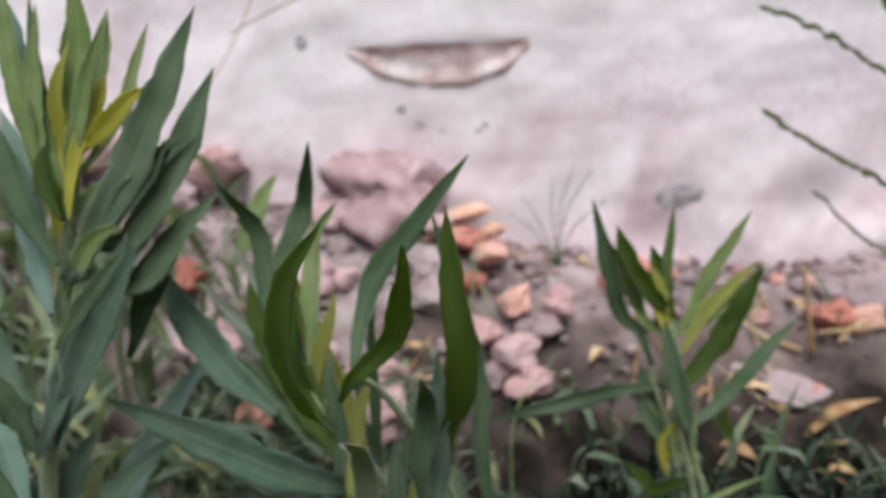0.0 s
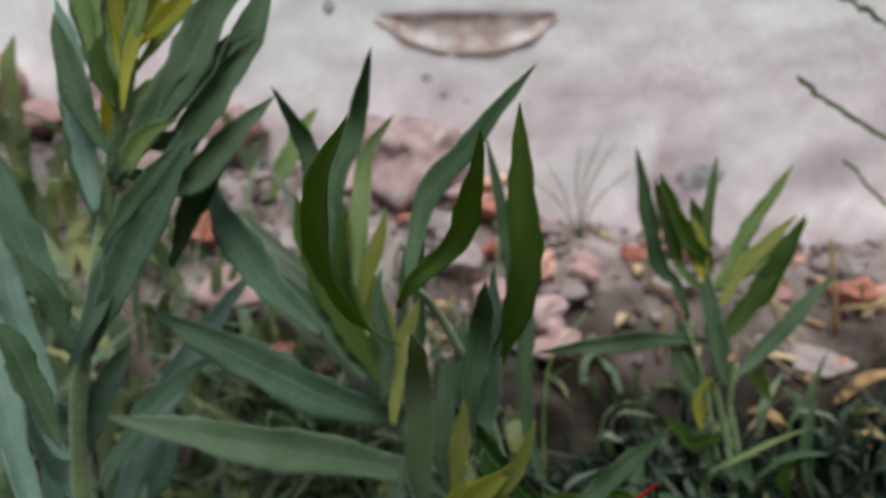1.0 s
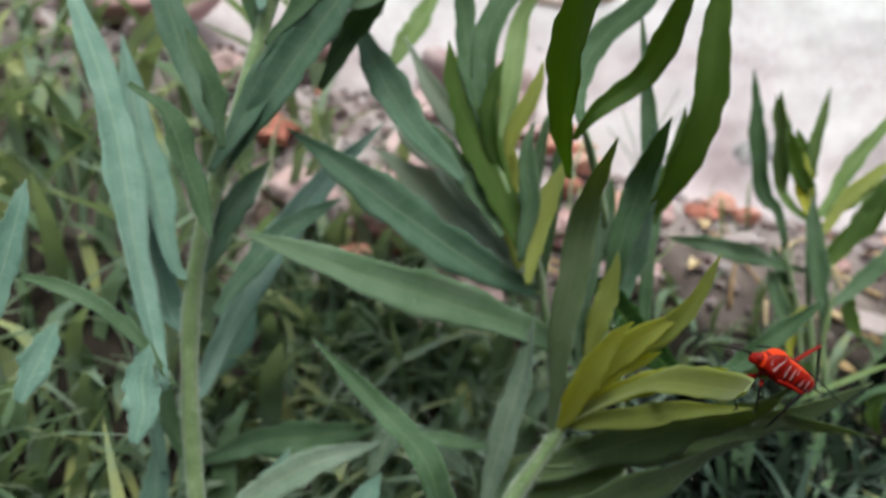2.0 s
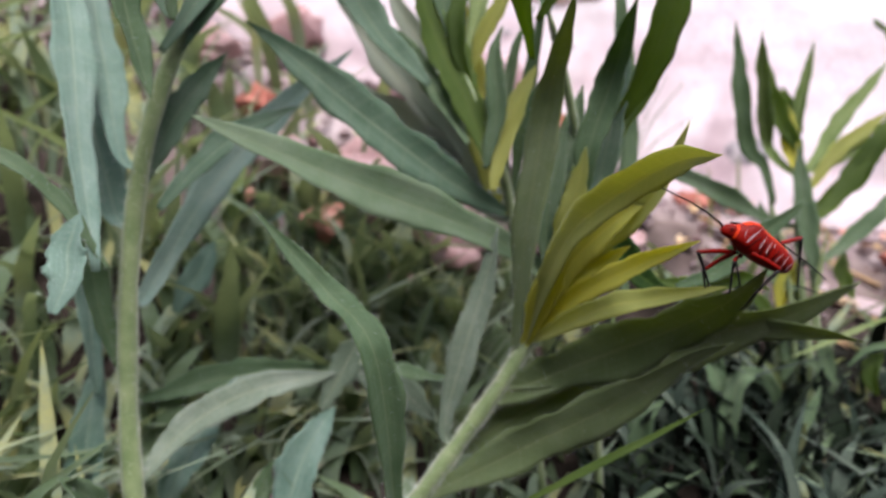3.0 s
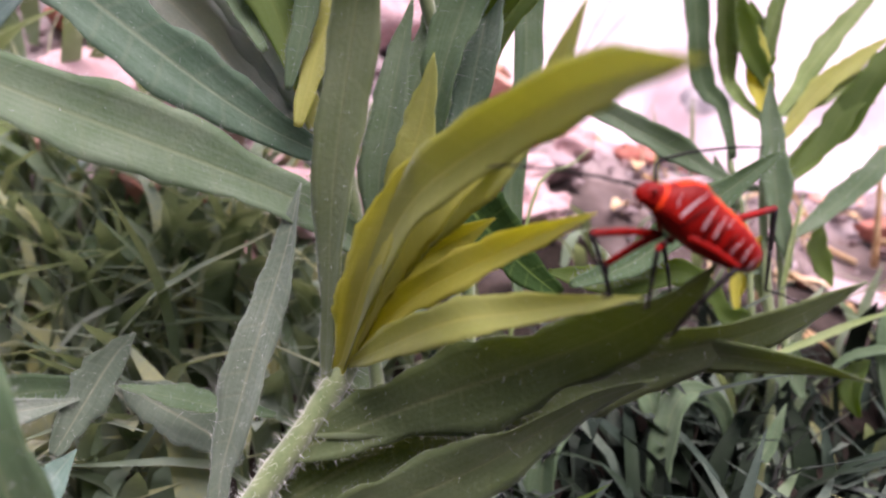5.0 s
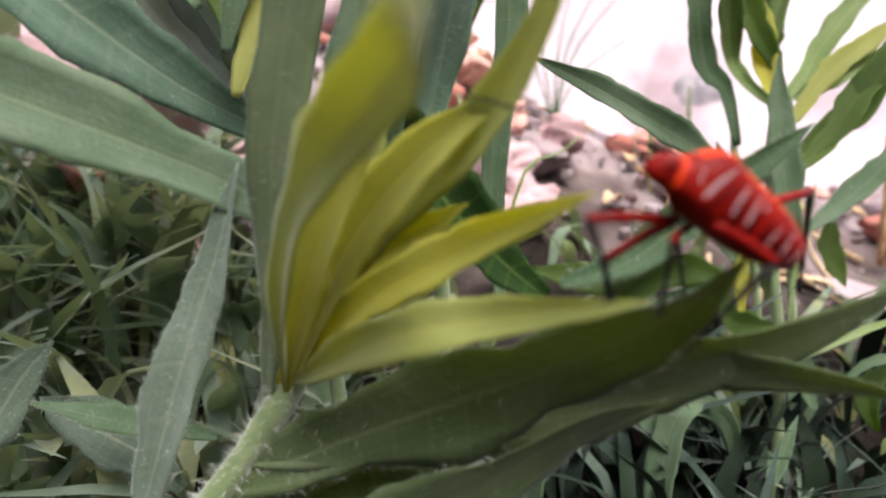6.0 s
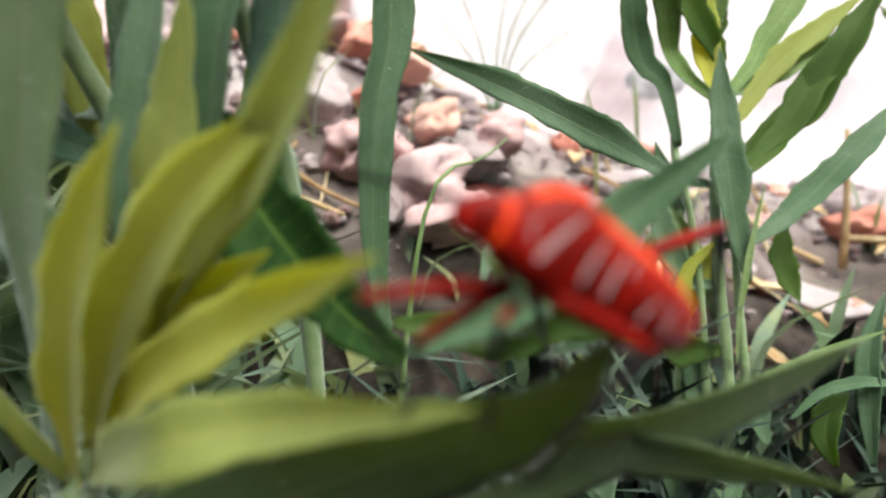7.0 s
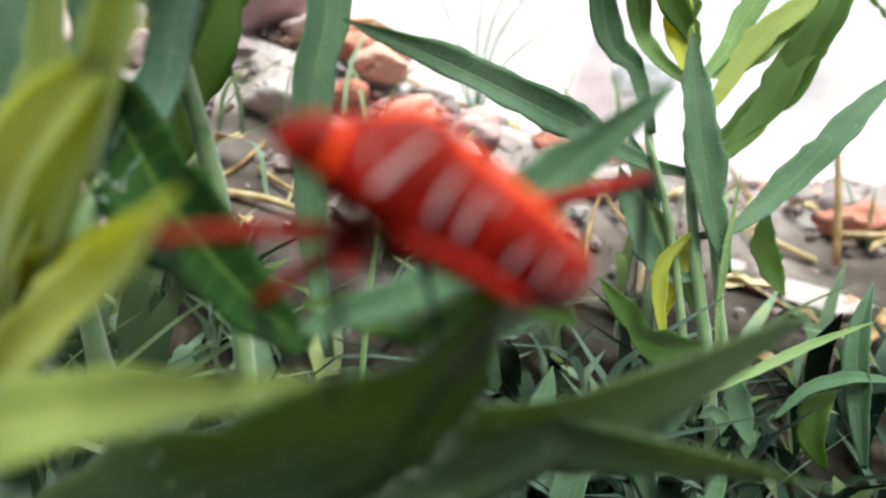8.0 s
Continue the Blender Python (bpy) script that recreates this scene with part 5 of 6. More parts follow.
def build_grass():
    """Low grass and seedlings between the plants and along the wall's foot."""
    dice = random.Random(11)
    verts, faces = [], []
    def tuft(x, y, tall, count, spread, wide):
        for _ in range(count):
            bx, by = x + dice.gauss(0, spread), y + dice.gauss(0, spread)
            b = Vector((bx, by, ground_height(bx, by) - 0.1))
            a = dice.uniform(0, 6.283)
            h = tall * dice.uniform(0.5, 1.2)
            lean = Vector((math.cos(a), math.sin(a), 0)) * h * dice.uniform(0.3, 1.1)
            if bx > -8 and by + lean.y < 12.8:
                lean.y = abs(lean.y)
            pts = [b, b + Vector((0, 0, 0.55 * h)) + 0.25 * lean, b + Vector((0, 0, dice.uniform(0.6, 1.0) * h)) + lean]
            line = spline(pts, 7)
            lat = Vector((0, 0, 1)).cross(lean).normalized()
            lat = Matrix.Rotation(dice.uniform(-0.9, 0.9), 3, "Z") @ lat
            i = len(verts)
            for k, p in enumerate(line):
                s = k / 6
                w = wide * (1 - s ** 2.5) * (0.45 + 0.55 * min(1, s * 2.5)) + 0.004
                verts.extend([p - lat * w, p + Vector((0, 0, -0.3 * w)), p + lat * w])
            for k in range(6):
                for c in range(2):
                    q = i + 3 * k + c
                    faces.append((q, q + 1, q + 4, q + 3))
    # these low tufts carry the canopy's shade in their dark colour
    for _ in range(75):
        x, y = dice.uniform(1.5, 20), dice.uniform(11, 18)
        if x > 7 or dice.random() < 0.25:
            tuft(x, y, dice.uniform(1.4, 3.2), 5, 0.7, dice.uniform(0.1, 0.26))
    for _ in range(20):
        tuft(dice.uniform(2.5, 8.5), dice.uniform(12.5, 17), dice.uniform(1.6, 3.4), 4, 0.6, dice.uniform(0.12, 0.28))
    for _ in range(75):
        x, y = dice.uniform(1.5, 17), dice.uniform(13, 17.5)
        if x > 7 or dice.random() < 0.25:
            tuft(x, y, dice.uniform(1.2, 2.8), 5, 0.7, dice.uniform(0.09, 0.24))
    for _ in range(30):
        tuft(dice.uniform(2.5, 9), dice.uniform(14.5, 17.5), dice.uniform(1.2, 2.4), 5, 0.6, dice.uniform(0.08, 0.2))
    tagged(new("grass", link_mesh("grass", verts, faces, SHADE_GRASS)), "low mixed grass and weeds, green darkened to near-black for the shade under the plants", "grass", kind="stuff")
    verts, faces = [], []
    for _ in range(120):
        x, y = dice.uniform(-21, -2), dice.uniform(15, 25)
        if -11 < x < -1 and y > 16.5 and dice.random() < 0.7:
            continue
        if y > 22 and dice.random() < 0.6:
            continue
        tuft(x, y, dice.uniform(3.2, 5.4), 5, 0.9, dice.uniform(0.2, 0.38))
    for _ in range(70):
        tuft(dice.uniform(-18, -8.5), dice.uniform(9.5, 15), dice.uniform(2.5, 5.5), 5, 0.8, dice.uniform(0.2, 0.42))
    for _ in range(26):
        tuft(dice.uniform(-8, -1.5), dice.uniform(15, 20), dice.uniform(1.5, 3.2), 5, 0.7, dice.uniform(0.14, 0.3))
    for _ in range(20):
        tuft(dice.uniform(-22, -2), dice.uniform(15.5, 22), dice.uniform(2.0, 4.0), 6, 0.8, dice.uniform(0.12, 0.28))
    for _ in range(25):
        tuft(dice.uniform(-16, -8), dice.uniform(10, 17), dice.uniform(2.5, 6), 6, 0.8, dice.uniform(0.12, 0.28))
    for _ in range(32):
        tuft(dice.uniform(-12, 2), dice.uniform(11.5, 15.5), dice.uniform(1.2, 3.0), 6, 0.8, dice.uniform(0.12, 0.26))
    for _ in range(30):
        tuft(dice.uniform(-7, 0.5), dice.uniform(15.5, 20), dice.uniform(2.0, 3.8), 6, 0.7, dice.uniform(0.05, 0.13))
    for _ in range(45):
        tuft(dice.uniform(-9, 3), dice.uniform(13.2, 19), dice.uniform(1.2, 2.8), 5, 0.7, dice.uniform(0.14, 0.34))
    for _ in range(10):
        tuft(dice.uniform(3, 9.5), dice.uniform(17.8, 20), dice.uniform(1.2, 2.2), 4, 0.6, dice.uniform(0.1, 0.24))
    for _ in range(12):
        tuft(dice.uniform(-2, 16), dice.uniform(18, 24), dice.uniform(1.2, 3.2), 4, 0.5, 0.06)
    for _ in range(22):
        tuft(dice.uniform(-4.5, 0.5), dice.uniform(15, 19.5), dice.uniform(2.2, 4.2), 4, 0.6, dice.uniform(0.2, 0.4))
    for _ in range(16):
        tuft(dice.uniform(7.5, 17), dice.uniform(13.5, 19), dice.uniform(1.4, 2.8), 5, 0.7, dice.uniform(0.08, 0.2))
    tagged(new("undergrowth", link_mesh("undergrowth", verts, faces, WEEDS)), "dense low weeds with broad blue-green blades", "weeds", kind="stuff")


# ---- rubble and litter at the wall's foot ----
def build_rubble():
    dice = random.Random(21)
    kinds = {"brick_lump": (BRICK, "crumbling pink brick lump on the soil", "brick"), "red_brick_lump": (RUST, "broken orange-red brick lump on the soil", "brick"),
             "plaster_slab": (SLAB, "mauve slab of fallen plaster leaning on the wall", "plaster"),
             "pale_brick_flake": (FLAKE, "pale orange flake of brick on the rubble", "brick"), "stone": (STONE, "pale grey-pink stone lying in the rubble", "stone")}
    def place(name, x, y, r, flat=0.8, up=0.0):
        mat, label, cat = kinds[name]
        v, f = lump(r, dice, 0.6, flat, 4 if r > 0.6 else 2)
        ob = new(name, link_mesh(name, v, f, mat, smooth=r > 0.6))
        ob.matrix_basis = pose(x * CM, y * CM, (ground_height(x, y) + r * flat * 0.35 + up) * CM, 0, 0, dice.uniform(0, 360))
        tagged(ob, label, cat, "rubble at the wall foot")
    for name, x, y, r, flat, up in (("brick_lump", -6.6, 27.4, 1.25, 0.8, 1.2), ("plaster_slab", 0.1, 27.3, 2.6, 0.85, 0.3), ("plaster_slab", 1.6, 27.5, 1.5, 1.1, 1.2), ("brick_lump", -1.6, 26.4, 1.2, 0.6, 0.1), ("brick_lump", 2.3, 26.3, 0.8, 0.6, 0.2),
                                    ("pale_brick_flake", 3.5, 26.7, 0.95, 0.4, 0.9), ("pale_brick_flake", 4.4, 26.3, 0.7, 0.4, 0.6), ("red_brick_lump", 3.4, 25.4, 0.75, 0.7, 0.6), ("red_brick_lump", 4.1, 24.7, 0.72, 0.8, 0.5),
                                    ("red_brick_lump", 3.3, 24.0, 0.6, 0.7, 0.4), ("red_brick_lump", 4.7, 23.0, 0.75, 0.7, 0.3), ("brick_lump", 4.2, 21.4, 0.95, 0.7, 0.2), ("stone", 5.3, 22.2, 0.8, 0.6, 0.0), ("brick_lump", 4.8, 20.5, 0.85, 0.8, 0.3), ("brick_lump", 3.2, 22.1, 1.0, 0.7, 0.2), ("brick_lump", 6.3, 23.0, 0.8, 0.7, 0.2), ("stone", 2.0, 23.6, 1.0, 0.7, 0.2), ("red_brick_lump", -7.1, 23.3, 0.8, 0.8, 0.2),
                                    ("brick_lump", -11.2, 27.0, 1.5, 0.75, 1.2), ("brick_lump", -15.4, 27.2, 1.4, 0.75, 1.2), ("brick_lump", -13.2, 26.0, 1.3, 0.7, 0.4), ("red_brick_lump", -12.0, 27.0, 0.9, 0.75, 1.2), ("brick_lump", -9.0, 25.0, 1.1, 0.7, 0.0),
                                    ("red_brick_lump", 8.6, 24.9, 0.62, 0.7, 0.2), ("red_brick_lump", 9.7, 25.6, 0.7, 0.7, 0.2), ("red_brick_lump", 10.6, 25.4, 0.62, 0.65, 0.1), ("red_brick_lump", 15.9, 23.5, 0.85, 0.6, 0.1), ("red_brick_lump", 16.9, 23.3, 0.8, 0.6, 0.0),
                                    ("stone", 13.4, 21.6, 1.15, 0.6, -0.4), ("stone", 16.4, 20.6, 1.5, 0.5, -0.9), ("stone", 17.4, 24.4, 1.3, 0.55, -0.2), ("stone", 9.4, 23.6, 0.85, 0.6, -0.1), ("brick_lump", -2.7, 20.8, 1.5, 0.75, 0.5), ("red_brick_lump", -4.3, 19.8, 1.0, 0.75, 0.4),
                                    ("brick_lump", -6.2, 21.4, 1.4, 0.75, 0.5), ("brick_lump", -0.4, 19.6, 1.3, 0.75, 0.5), ("brick_lump", -5.1, 13.4, 1.15, 0.75, -0.2), ("brick_lump", -2.0, 19.0, 0.9, 0.75, -0.2), ("red_brick_lump", -3.2, 19.6, 0.6, 0.75, 0.0),
                                    ("brick_lump", -0.6, 20.8, 1.0, 0.75, 0.0), ("brick_lump", -3.6, 21.8, 0.9, 0.75, 0.1), ("red_brick_lump", -5.0, 20.6, 0.6, 0.75, 0.1), ("brick_lump", -2.4, 23.4, 1.1, 0.75, 0.1), ("red_brick_lump", -7.0, 20.4, 0.5, 0.75, 0.2)):
        place(name, x, y, r, flat, up)
    for _ in range(120):
        x, y = dice.uniform(-20, 26), 28.2 - abs(dice.gauss(0, 4.2))
        if y < 20.5:
            continue
        place(dice.choice(["brick_lump", "stone", "stone", "stone", "red_brick_lump"]), x, y, dice.choice([0.2, 0.25, 0.3, 0.35, 0.45, 0.6]), dice.uniform(0.5, 0.9))
    # crumbs of plaster and brick
    verts, faces = [], []
    shapes = [lump(1.0, dice, 0.5, 0.8, 1) for _ in range(12)]
    for _ in range(2600):
        x, y = dice.uniform(-20, 27), 28.3 - abs(dice.gauss(0, 4.0))
        if y < 20.5:
            continue
        r = 0.05 + 0.22 * dice.random() ** 3
        q, k = Vector((x, y, ground_height(x, y) + 0.3 * r)), len(verts)
        v, f = dice.choice(shapes)
        turn = Matrix.Rotation(dice.uniform(0, 6.28), 3, "Z")
        verts.extend(q + r * (turn @ Vector(p)) for p in v)
        faces.extend(tuple(k + i for i in g) for g in f)
    tagged(new("gravel", link_mesh("gravel", verts, faces, GRAVEL, smooth=False)), "pale and pink crumbs of plaster and brick", "gravel", kind="stuff")
    # straw and chips
    def straw(x0, y0, z0, x1, y1, z1, r):
        a, b = Vector((x0, y0, z0)), Vector((x1, y1, z1))
        mid = (a + b) / 2 + Vector((dice.uniform(-1, 1), dice.uniform(-1, 1), dice.uniform(-1, 1))) * 0.05 * (b - a).length
        line = spline([a, mid, b], 8)
        v, f = tube([p - a for p in line], [r * (1 - 0.4 * k / 7) for k in range(8)], 6, 0.2)
        ob = new("straw", link_mesh("straw", v, f, STRAW))
        ob.location = a * CM
        tagged(ob, "dry yellow straw stalk in the litter", "straw", "litter")
    straw(14.6, 22.2, 3.2, 14.6, 22.3, 6.6, 0.1)
    straw(15.0, 22.6, 3.9, 19.4, 22.2, 3.7, 0.09)
    for p in ((0.2, 27.4, 19.5, -4.4, 27.6, 18.6), (-2.2, 27.6, 21.0, -6.4, 27.4, 16.2)):
        straw(*p, 0.045)
    for _ in range(55):
        x, y, a, h = dice.uniform(-4, 22), dice.uniform(15, 26), dice.uniform(0, 6.283), dice.uniform(0.8, 2.6)
        if x < 9 and y < 20:
            continue
        x1, y1 = x + h * math.cos(a), y + h * math.sin(a)
        straw(x, y, ground_height(x, y) + 0.15, x1, y1, ground_height(x1, y1) + dice.uniform(0.1, 0.7), dice.uniform(0.03, 0.09))
    big = [(13.4, 21.0, 2.9, 2.7), (12.9, 19.4, 0.1, 2.6), (14.6, 20.2, 2.5, 2.2), (15.6, 22.4, 0.4, 1.8), (11.2, 18.6, 2.2, 1.6)]
    for k in range(45):
        x, y = dice.uniform(-2, 22), dice.uniform(15, 26)
        a, h = dice.uniform(0, 6.283), dice.uniform(0.5, 1.4)
        if k < len(big):
            x, y, a, h = big[k]
        elif x < 9 and y < 20:
            continue
        c = Vector((x, y, ground_height(x, y) + 0.25))
        d = Vector((math.cos(a), math.sin(a), dice.uniform(-0.1, 0.3))) * h
        v, f, uv, _, _, o = blade([c, c + 0.5 * d + Vector((0, 0, 0.12 * h)), c + d], dice.uniform(0.25, 0.5), (0.1, -0.2, 1), dice, cross=5, along=8, wave=0.15)
        ob = new("dry_leaf", link_mesh("dry_leaf", v, f, STRAW, uv))
        ob.location = o * CM
        tagged(ob, "curled brown dry leaf on the ground", "dry leaf", "litter")


def build_thin_grass():
    """A wispy grass plant in front of the wall and one lone stalk."""
    dice = random.Random(9)
    sprig = thing("grass_sprig", (6.6, 25.6, ground_height(6.6, 25.6)), "wispy thin grass sprig at the foot of the wall", "grass", "grass tufts")
    for dx, dz in ((1.9, 3.6), (1.3, 3.9), (-0.9, 3.2), (-1.5, 2.6), (0.4, 3.6), (2.3, 2.4)):
        line = spline([(0, 0, -0.2), (0.35 * dx, 0, 0.55 * dz), (dx, -0.3, dz)], 10)
        v, f = tube(line, [0.042 - 0.003 * k for k in range(10)], 6)
        part("blade", link_mesh("blade", v, f, LEAF["g"]), sprig)
    stalk = thing("grass_stalk", (3.4, 16.6, ground_height(3.4, 16.6)), "single thin leaning grass stalk", "grass", "grass tufts")
    line = [p - stalk.location / CM for p in spline([(3.2, 16.4, ground_height(3.4, 16.6) - 0.2), (3.95, 17.0, 5.3), (5.1, 18.5, 6.05), (5.6, 19.0, 6.4)], 14)]
    v, f = tube(line, [0.06 - 0.003 * k for k in range(14)], 6)
    part("blade", link_mesh("blade", v, f, LEAF["l"]), stalk)


# ---- the red bug ----
def build_bug():
    at = Vector((4.08, 9.86, 5.40))
    bug = thing("red_bug", at, "red true bug with white side bands, standing on a leaf tip", "insect")
    tail, head = Vector((4.62, 9.87, 5.16)), Vector((3.46, 9.66, 5.81))
    ahead = (head - tail).normalized()
    side = ahead.cross(Vector((0.0, -0.12, 1))).normalized()      # towards the bug's far flank
    up = side.cross(ahead).normalized()
    long = (head - tail).length
    # along the body, tail to head, in body lengths: back line, belly line, half width
    OUTLINE = ((0.00, 0.036, -0.048, 0.048), (0.03, 0.077, -0.091, 0.095), (0.08, 0.108, -0.117, 0.128), (0.16, 0.135, -0.132, 0.150), (0.26, 0.164, -0.144, 0.163),
               (0.36, 0.184, -0.152, 0.171), (0.45, 0.198, -0.152, 0.169), (0.55, 0.219, -0.139, 0.163), (0.64, 0.241, -0.123, 0.160), (0.72, 0.223, -0.096, 0.142),
               (0.80, 0.159, -0.072, 0.112), (0.86, 0.109, -0.060, 0.081), (0.91, 0.104, -0.058, 0.076), (0.96, 0.077, -0.053, 0.055), (1.00, 0.018, -0.029, 0.019))

    def shape(s):
        return [float(np.interp(s, [o[0] for o in OUTLINE], [o[i] for o in OUTLINE])) * long for i in (1, 2, 3)]

    def skin(s, a, swell=1.0):
        """A place on the body's skin: s along it, a degrees round it from the back, towards the flank that faces away
        from the wall.
        """
        top, low, w = shape(s)
        c, n = math.cos(radians(a)), math.sin(radians(a))
        z = (top * c ** 0.8) if c >= 0 else low * (-c) ** 0.85
        y = math.copysign(abs(n) ** 0.75, n) * w
        return tail + ahead * long * s + (up * z - side * y) * swell - at

    def body(name, label, s0, s1, rings, mat, a0=0.0, a1=360.0, sides=32, swell=1.0, grooves=0.0):
        """A stretch of the body; grooves: depth of the seams between the segments."""
        whole = a1 - a0 >= 360
        across = sides if whole else sides + 1
        verts, faces = [], []
        for i in range(rings):
            s = s0 + (s1 - s0) * i / (rings - 1)
            k = swell - grooves * max(0.0, math.cos(2 * math.pi * s / 0.088)) ** 6
            if whole and i in (0, rings - 1) and 0 < s < 1:
                k *= 0.93
            for j in range(across):
                a = a0 + (a1 - a0) * j / sides
                verts.append(skin(s, a, k + 0.006 * noise.noise((s * 30, a * 0.05, 2))))
        for i in range(rings - 1):
            for j in range(sides):
                q, r = i * across + j, i * across + (j + 1) % across
                faces.append((q, r, r + across, q + across))
        if whole:
            faces.append(tuple(range(across)))
            faces.append(tuple(range((rings - 1) * across, rings * across))[::-1])
        return part(name, link_mesh(name, verts, faces, mat), bug, (0, 0, 0), label)

    body("abdomen", "glossy red swollen abdomen with segment seams", 0.0, 0.60, 72, BUG_RED, grooves=0.05)
    body("thorax", "red thorax with a raised collar", 0.57, 0.855, 24, BUG_RED, swell=1.035)
    body("collar", "pale orange collar behind the head", 0.835, 0.868, 6, BUG_ORANGE, swell=1.05)
    body("head", "small pointed red head", 0.85, 1.0, 18, BUG_RED, swell=1.02)
    # both plates put the light on the bug's upper edge into their colour
    body("back_plate", "red back, coloured bright orange-red for the light along its ridge", 0.03, 0.62, 30, BUG_ORANGE, -40, 40, 16, 1.025)
    body("shoulder_plate", "shoulder shield, coloured bright orange-red for the light on its top", 0.60, 0.80, 12, BUG_ORANGE, -30, 30, 12, 1.05)

    def band(name, s0, h0, s1, h1, wide, flank, mat=BUG_WHITE, label="white slanting flank band", proud=0.0):
        """A tapering stripe, a little proud of the flank, from a low place (s0, h0) to a high one (s1, h1), in body lengths."""
        verts, faces, n = [], [], 10
        for i in range(n):
            t = i / (n - 1)
            half = 0.4 * wide * (math.sin(math.pi * min(1, 0.1 + 0.86 * t)) ** 0.7) * (1.7 - 1.25 * t)
            for d in (-1, -0.5, 0, 0.5, 1):
                s = s0 + (s1 - s0) * t + half * d + 0.012 * math.sin(math.pi * t)
                h = (h0 + (h1 - h0) * t) * long
                top, low, w = shape(s)
                c = max(-0.98, min(0.98, h / top if h >= 0 else -h / low))
                c = c ** 1.25 if c >= 0 else -((-c) ** 1.18)
                a = math.degrees(math.acos(c))
                verts.append(skin(s, flank * a, (1.06 if s > 0.57 else 1.035) - proud - 0.02 * abs(d) ** 2))
        for i in range(n - 1):
            for j in range(4):
                q = i * 5 + j
                faces.append((q, q + 1, q + 6, q + 5))
        part(name, link_mesh(name, verts, faces, mat), bug, (0, 0, 0), label)

    for row in ((0.763, 0.028, 0.771, 0.119, 0.008), (0.724, -0.012, 0.627, 0.197, 0.022), (0.558, -0.017, 0.537, 0.157, 0.017), (0.465, -0.021, 0.45, 0.147, 0.015),
                (0.409, 0.077, 0.383, 0.149, 0.008), (0.305, -0.046, 0.259, 0.077, 0.012), (0.192, -0.06, 0.178, 0.09, 0.013), (0.111, -0.12, 0.082, 0.057, 0.013)):
        for flank in (1, -1):
            band("white_band", *row, flank)
    for s0, h0, s1, h1, wide in ((0.69, -0.07, 0.585, 0.14, 0.05), (0.52, -0.09, 0.495, 0.14, 0.045), (0.435, -0.1, 0.415, 0.12, 0.045), (0.35, -0.1, 0.32, 0.1, 0.045), (0.245, -0.09, 0.218, 0.08, 0.04),
                                 (0.15, -0.085, 0.13, 0.06, 0.026)):
        for flank in (1, -1):
            band("dark_band", s0, h0, s1, h1, wide, flank, BUG_DARK, "dark red seam between the flank bands", 0.009)
    dice = random.Random(3)
    for sg in (1, -1):
        v, f = lump(0.026, dice, 0.05)
        part("eye", link_mesh("eye", v, f, BUG_DARK), bug, tail + ahead * long * 0.93 - side * 0.12 * sg + up * 0.06 - at, "small dark red eye")

    def limb(name, pts, radii, mats, label, pivot=None):
        """A jointed limb: its first rod is the mesh, the others are sub-parts."""
        o = Vector(pts[0])
        root = None
        for i, (a, b) in enumerate(zip(pts, pts[1:])):
            a, b = Vector(a), Vector(b)
            line = spline([a, (a + b) / 2 + Vector((0, 0, 0.015)), b], 6)
            v, f = tube([p - o for p in line], [radii[i] + (radii[i + 1] - radii[i]) * k / 5 for k in range(6)], 8)
            me = link_mesh(name if root is None else "segment", v, f, mats[i])
            if root is None:
                root = part(name, me, bug, o - at, label)
            else:
                part("segment", me, root)
        return root

    R, K = BUG_RED, BUG_BLACK
    limb("leg", [(3.69, 9.82, 5.43), (3.05, 9.54, 5.46), (3.15, 9.56, 5.19), (3.26, 9.63, 4.92), (3.18, 9.60, 4.90)], [0.042, 0.03, 0.02, 0.014, 0.01], [R, K, K, K], "red and black front leg")
    limb("leg", [(3.78, 9.92, 5.42), (3.30, 9.96, 5.14), (3.32, 9.99, 5.02), (3.39, 10.13, 4.84), (3.3, 10.13, 4.83)], [0.042, 0.03, 0.02, 0.014, 0.01], [R, K, K, K], "red and black front leg")
    limb("leg", [(3.78, 9.85, 5.33), (3.66, 9.66, 5.30), (3.63, 9.68, 5.06), (3.61, 9.71, 4.80), (3.56, 9.70, 4.79)], [0.036, 0.026, 0.018, 0.014, 0.01], [R, K, K, K], "black middle leg")
    limb("leg", [(3.90, 9.98, 5.36), (3.99, 10.39, 5.26), (4.04, 10.42, 5.08), (4.08, 10.41, 4.80), (4.0, 10.43, 4.78)], [0.036, 0.026, 0.018, 0.014, 0.01], [R, K, K, K], "black middle leg")
    hip, knee = (tail + (ahead * u + up * h - side * w) * long for u, h, w in ((0.60, -0.09, 0.12), (0.22, -0.10, 0.19)))
    limb("leg", [hip, knee, (3.98, 9.55, 4.85), (3.82, 9.68, 4.56), (3.76, 9.69, 4.53)], [0.046, 0.034, 0.022, 0.014, 0.01], [R, K, K, K], "red and black hind leg")
    limb("leg", [(4.12, 9.98, 5.40), (5.26, 10.73, 5.58), (5.21, 10.69, 5.16), (5.16, 10.65, 4.76), (5.45, 10.53, 4.65)], [0.046, 0.034, 0.022, 0.014, 0.01], [R, K, K, K], "red and black hind leg")
    limb("beak", [(3.60, 9.68, 5.66), (3.72, 9.76, 5.45), (3.86, 9.85, 5.32)], [0.025, 0.018, 0.008], [R, K], "thin folded beak")
    a = limb("feeler", [(3.55, 9.80, 5.82), (3.30, 9.66, 5.87), (3.00, 9.53, 5.91), (2.62, 9.45, 5.95), (2.23, 9.37, 5.95)], [0.02, 0.016, 0.014, 0.013, 0.008], [K, K, K, K], "thin black feeler")
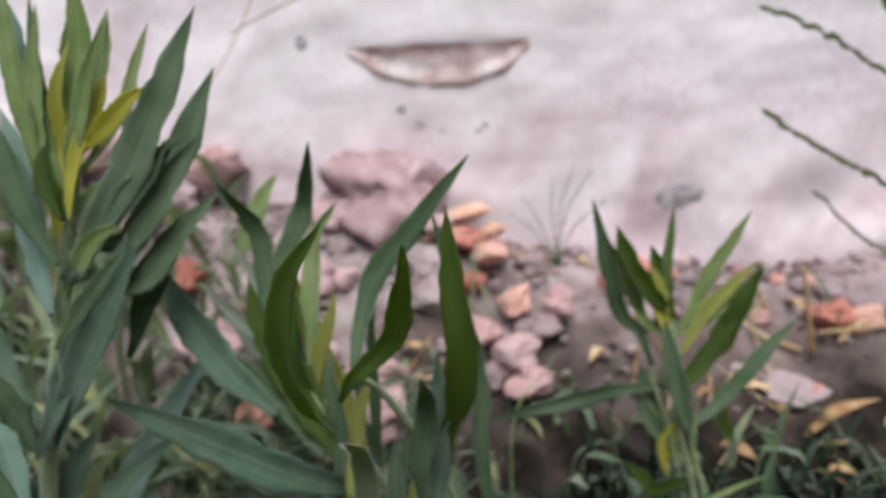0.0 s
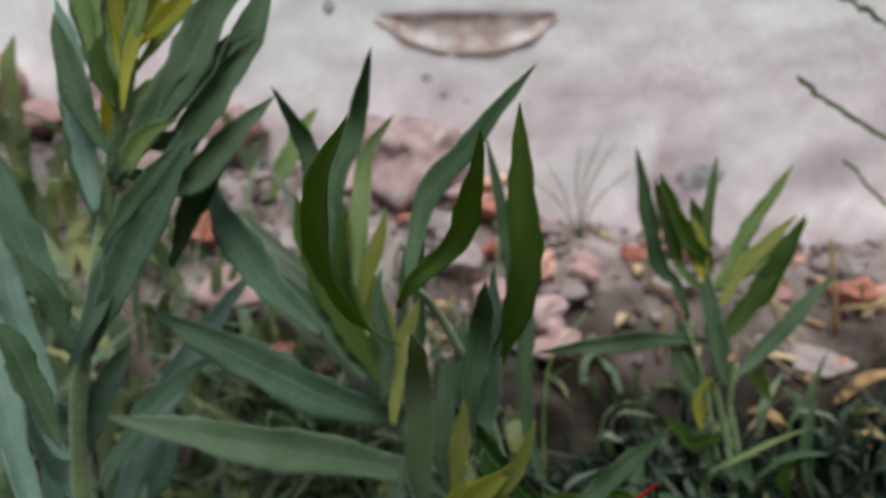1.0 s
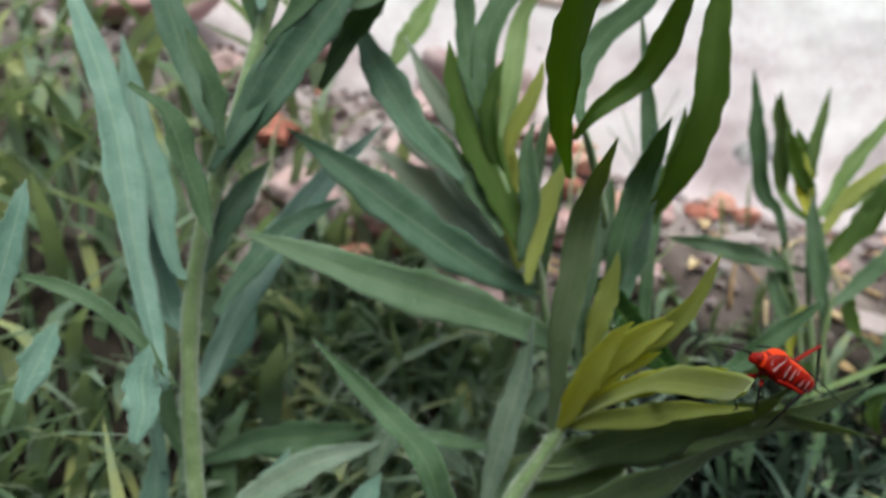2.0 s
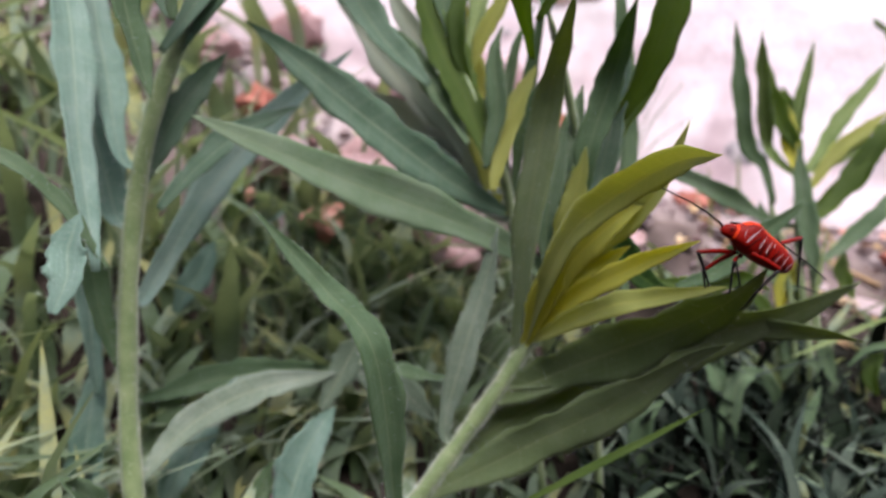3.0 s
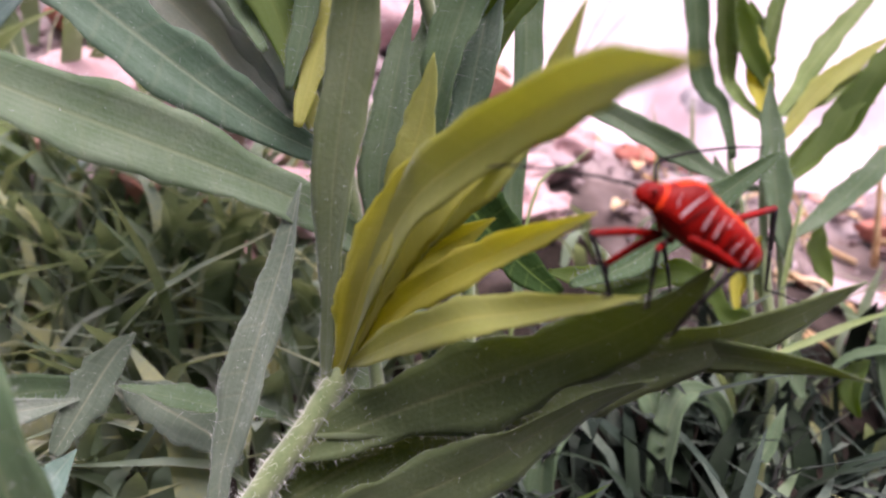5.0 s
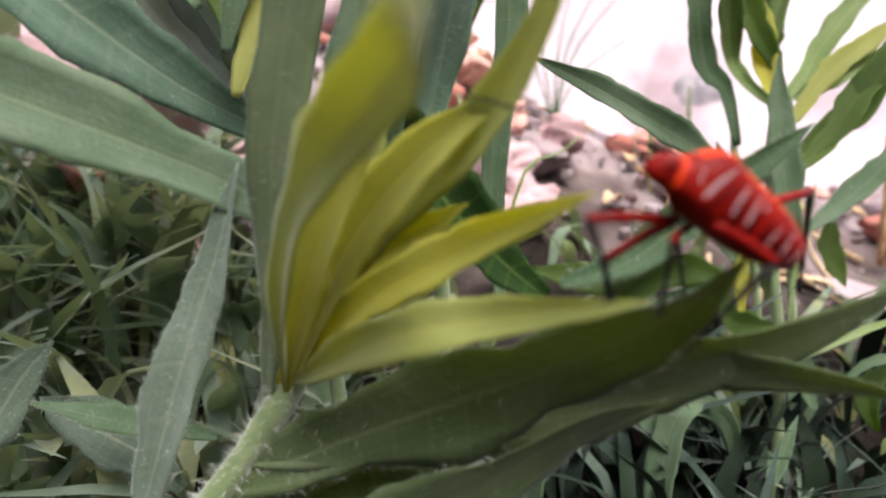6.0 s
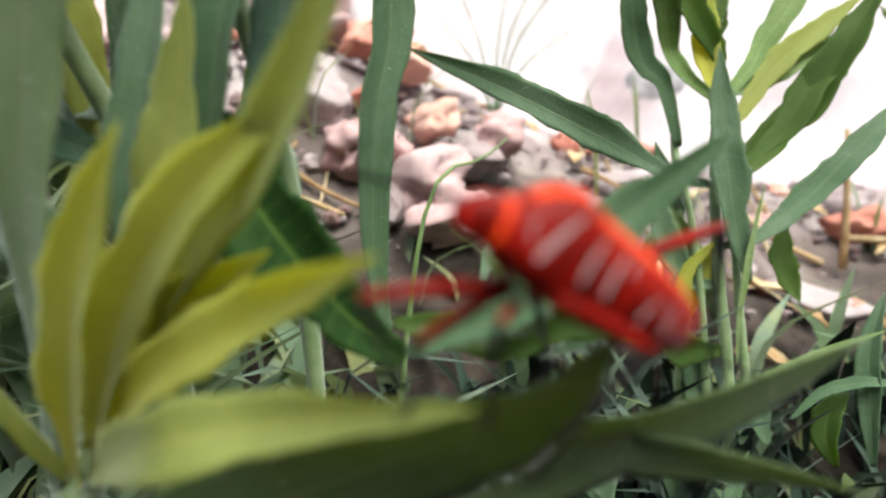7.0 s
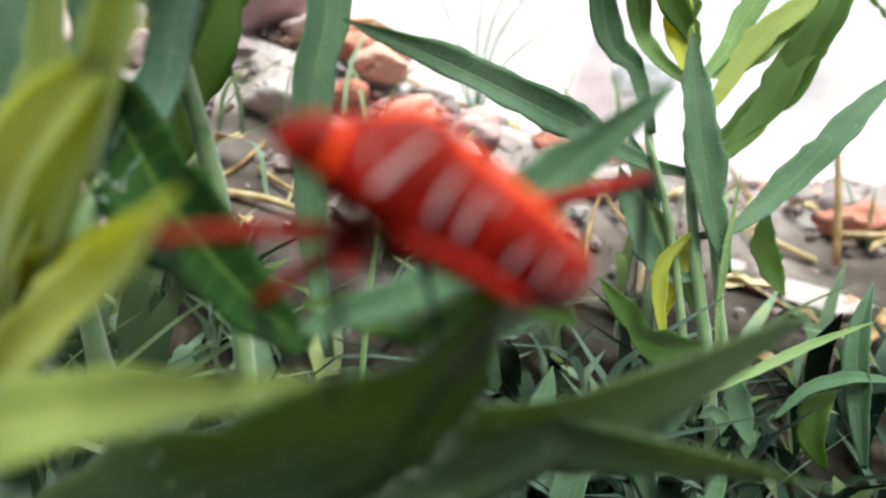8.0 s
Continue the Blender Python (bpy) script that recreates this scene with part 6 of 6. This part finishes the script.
    b = limb("feeler", [(3.74, 9.98, 5.88), (3.86, 10.2, 6.02), (4.01, 10.32, 6.09), (4.54, 10.41, 6.19), (5.19, 10.49, 6.23)], [0.02, 0.016, 0.014, 0.013, 0.008], [K, K, K, K], "thin black feeler")
    return bug, a, b


build_ground()
build_wall()
build_sky_blocker()
bug_plant, bent_leaf = build_bug_plant()
swaying_leaf = build_dark_plant()
build_middle_plant()
build_tall_plant()
build_low_plant()
build_far_plant()
build_sprigs()
build_stalks()
build_grass()
build_thin_grass()
build_rubble()
bug, feeler_a, feeler_b = build_bug()


def motions():
    """The bent leaf that brushes past the lens, a dark leaf that sways at first, and the bug's two feelers."""
    def turned(ob, pivot, rest, tip, roll=0):
        way = Vector(tip) - Vector(pivot)
        q = (Vector(rest) - Vector(pivot)).rotation_difference(way)
        return Matrix.Translation(ob.location) @ Matrix.Rotation(math.radians(roll), 4, way) @ q.to_matrix().to_4x4()
    base, rest = (0.70, 12.30, 3.48), (3.29, 7.86, 7.22)
    rows = [(0.0, (2.20, 6.94, 6.55), -60), (1.7, (2.20, 6.94, 6.55), -60), (2.8, (2.01, 6.74, 6.27), -15), (3.0, (2.41, 7.12, 6.74)), (3.3, (2.88, 7.55, 7.10)), (3.5, (3.29, 7.87, 7.22)), (4.0, (3.13, 7.41, 6.73)), (4.5, (3.09, 7.44, 6.81)), (4.7, (2.97, 7.32, 6.71)), (5.8, (2.92, 6.92, 6.04)), (6.0, (1.79, 6.64, 6.15)), (6.2, (1.50, 7.30, 7.20)), (6.5, (0.20, 7.30, 6.90)), (8.0, (0.00, 7.60, 6.90))]
    walk(bent_leaf, [(t, turned(bent_leaf, base, rest, *tip)) for t, *tip in rows])
    base, rest = (0.84, 11.40, 8.80), (1.62, 7.60, 12.95)
    rows = [(0.0, (2.21, 8.63, 13.57)), (0.2, (2.18, 8.37, 13.42)), (0.4, (2.34, 8.85, 13.65)), (0.5, (2.41, 9.21, 13.80)), (0.6, (1.57, 8.15, 13.40)), (0.8, (0.81, 7.47, 12.90)), (1.0, (1.25, 7.78, 13.16)), (1.2, (1.33, 7.67, 13.05)), (1.5, rest), (8.0, rest)]
    walk(swaying_leaf, [(t, turned(swaying_leaf, base, rest, tip)) for t, tip in rows])
    pa, ra = (3.55, 9.80, 5.82), (2.23, 9.37, 5.95)
    rows = [(0.0, (2.5, 9.2, 6.4)), (2.8, (2.6, 9.05, 6.2)), (3.0, (2.3, 9.4, 6.5)), (3.5, (2.3, 9.3, 6.3)), (4.0, (2.3, 9.3, 6.25)), (4.5, ra), (4.7, ra), (5.8, (2.5, 10.2, 6.2)), (6.2, (2.5, 10.0, 6.2)), (6.6, (2.8, 10.9, 6.0)), (8.0, (2.9, 11.0, 5.9))]
    walk(feeler_a, [(t, turned(feeler_a, pa, ra, tip)) for t, tip in rows])
    pb, rb = (3.81, 10.10, 5.87), (5.19, 10.49, 6.23)
    rows = [(0.0, (4.7, 9.45, 5.2)), (3.6, (4.7, 9.45, 5.2)), (3.75, (5.0, 9.9, 5.7)), (3.9, (5.2, 10.3, 5.85)), (4.0, (5.2, 10.45, 6.15)), (4.5, rb), (4.7, rb), (5.8, (4.4, 11.3, 5.9)), (8.0, (4.4, 11.3, 5.7))]
    walk(feeler_b, [(t, turned(feeler_b, pb, rb, tip)) for t, tip in rows])


motions()
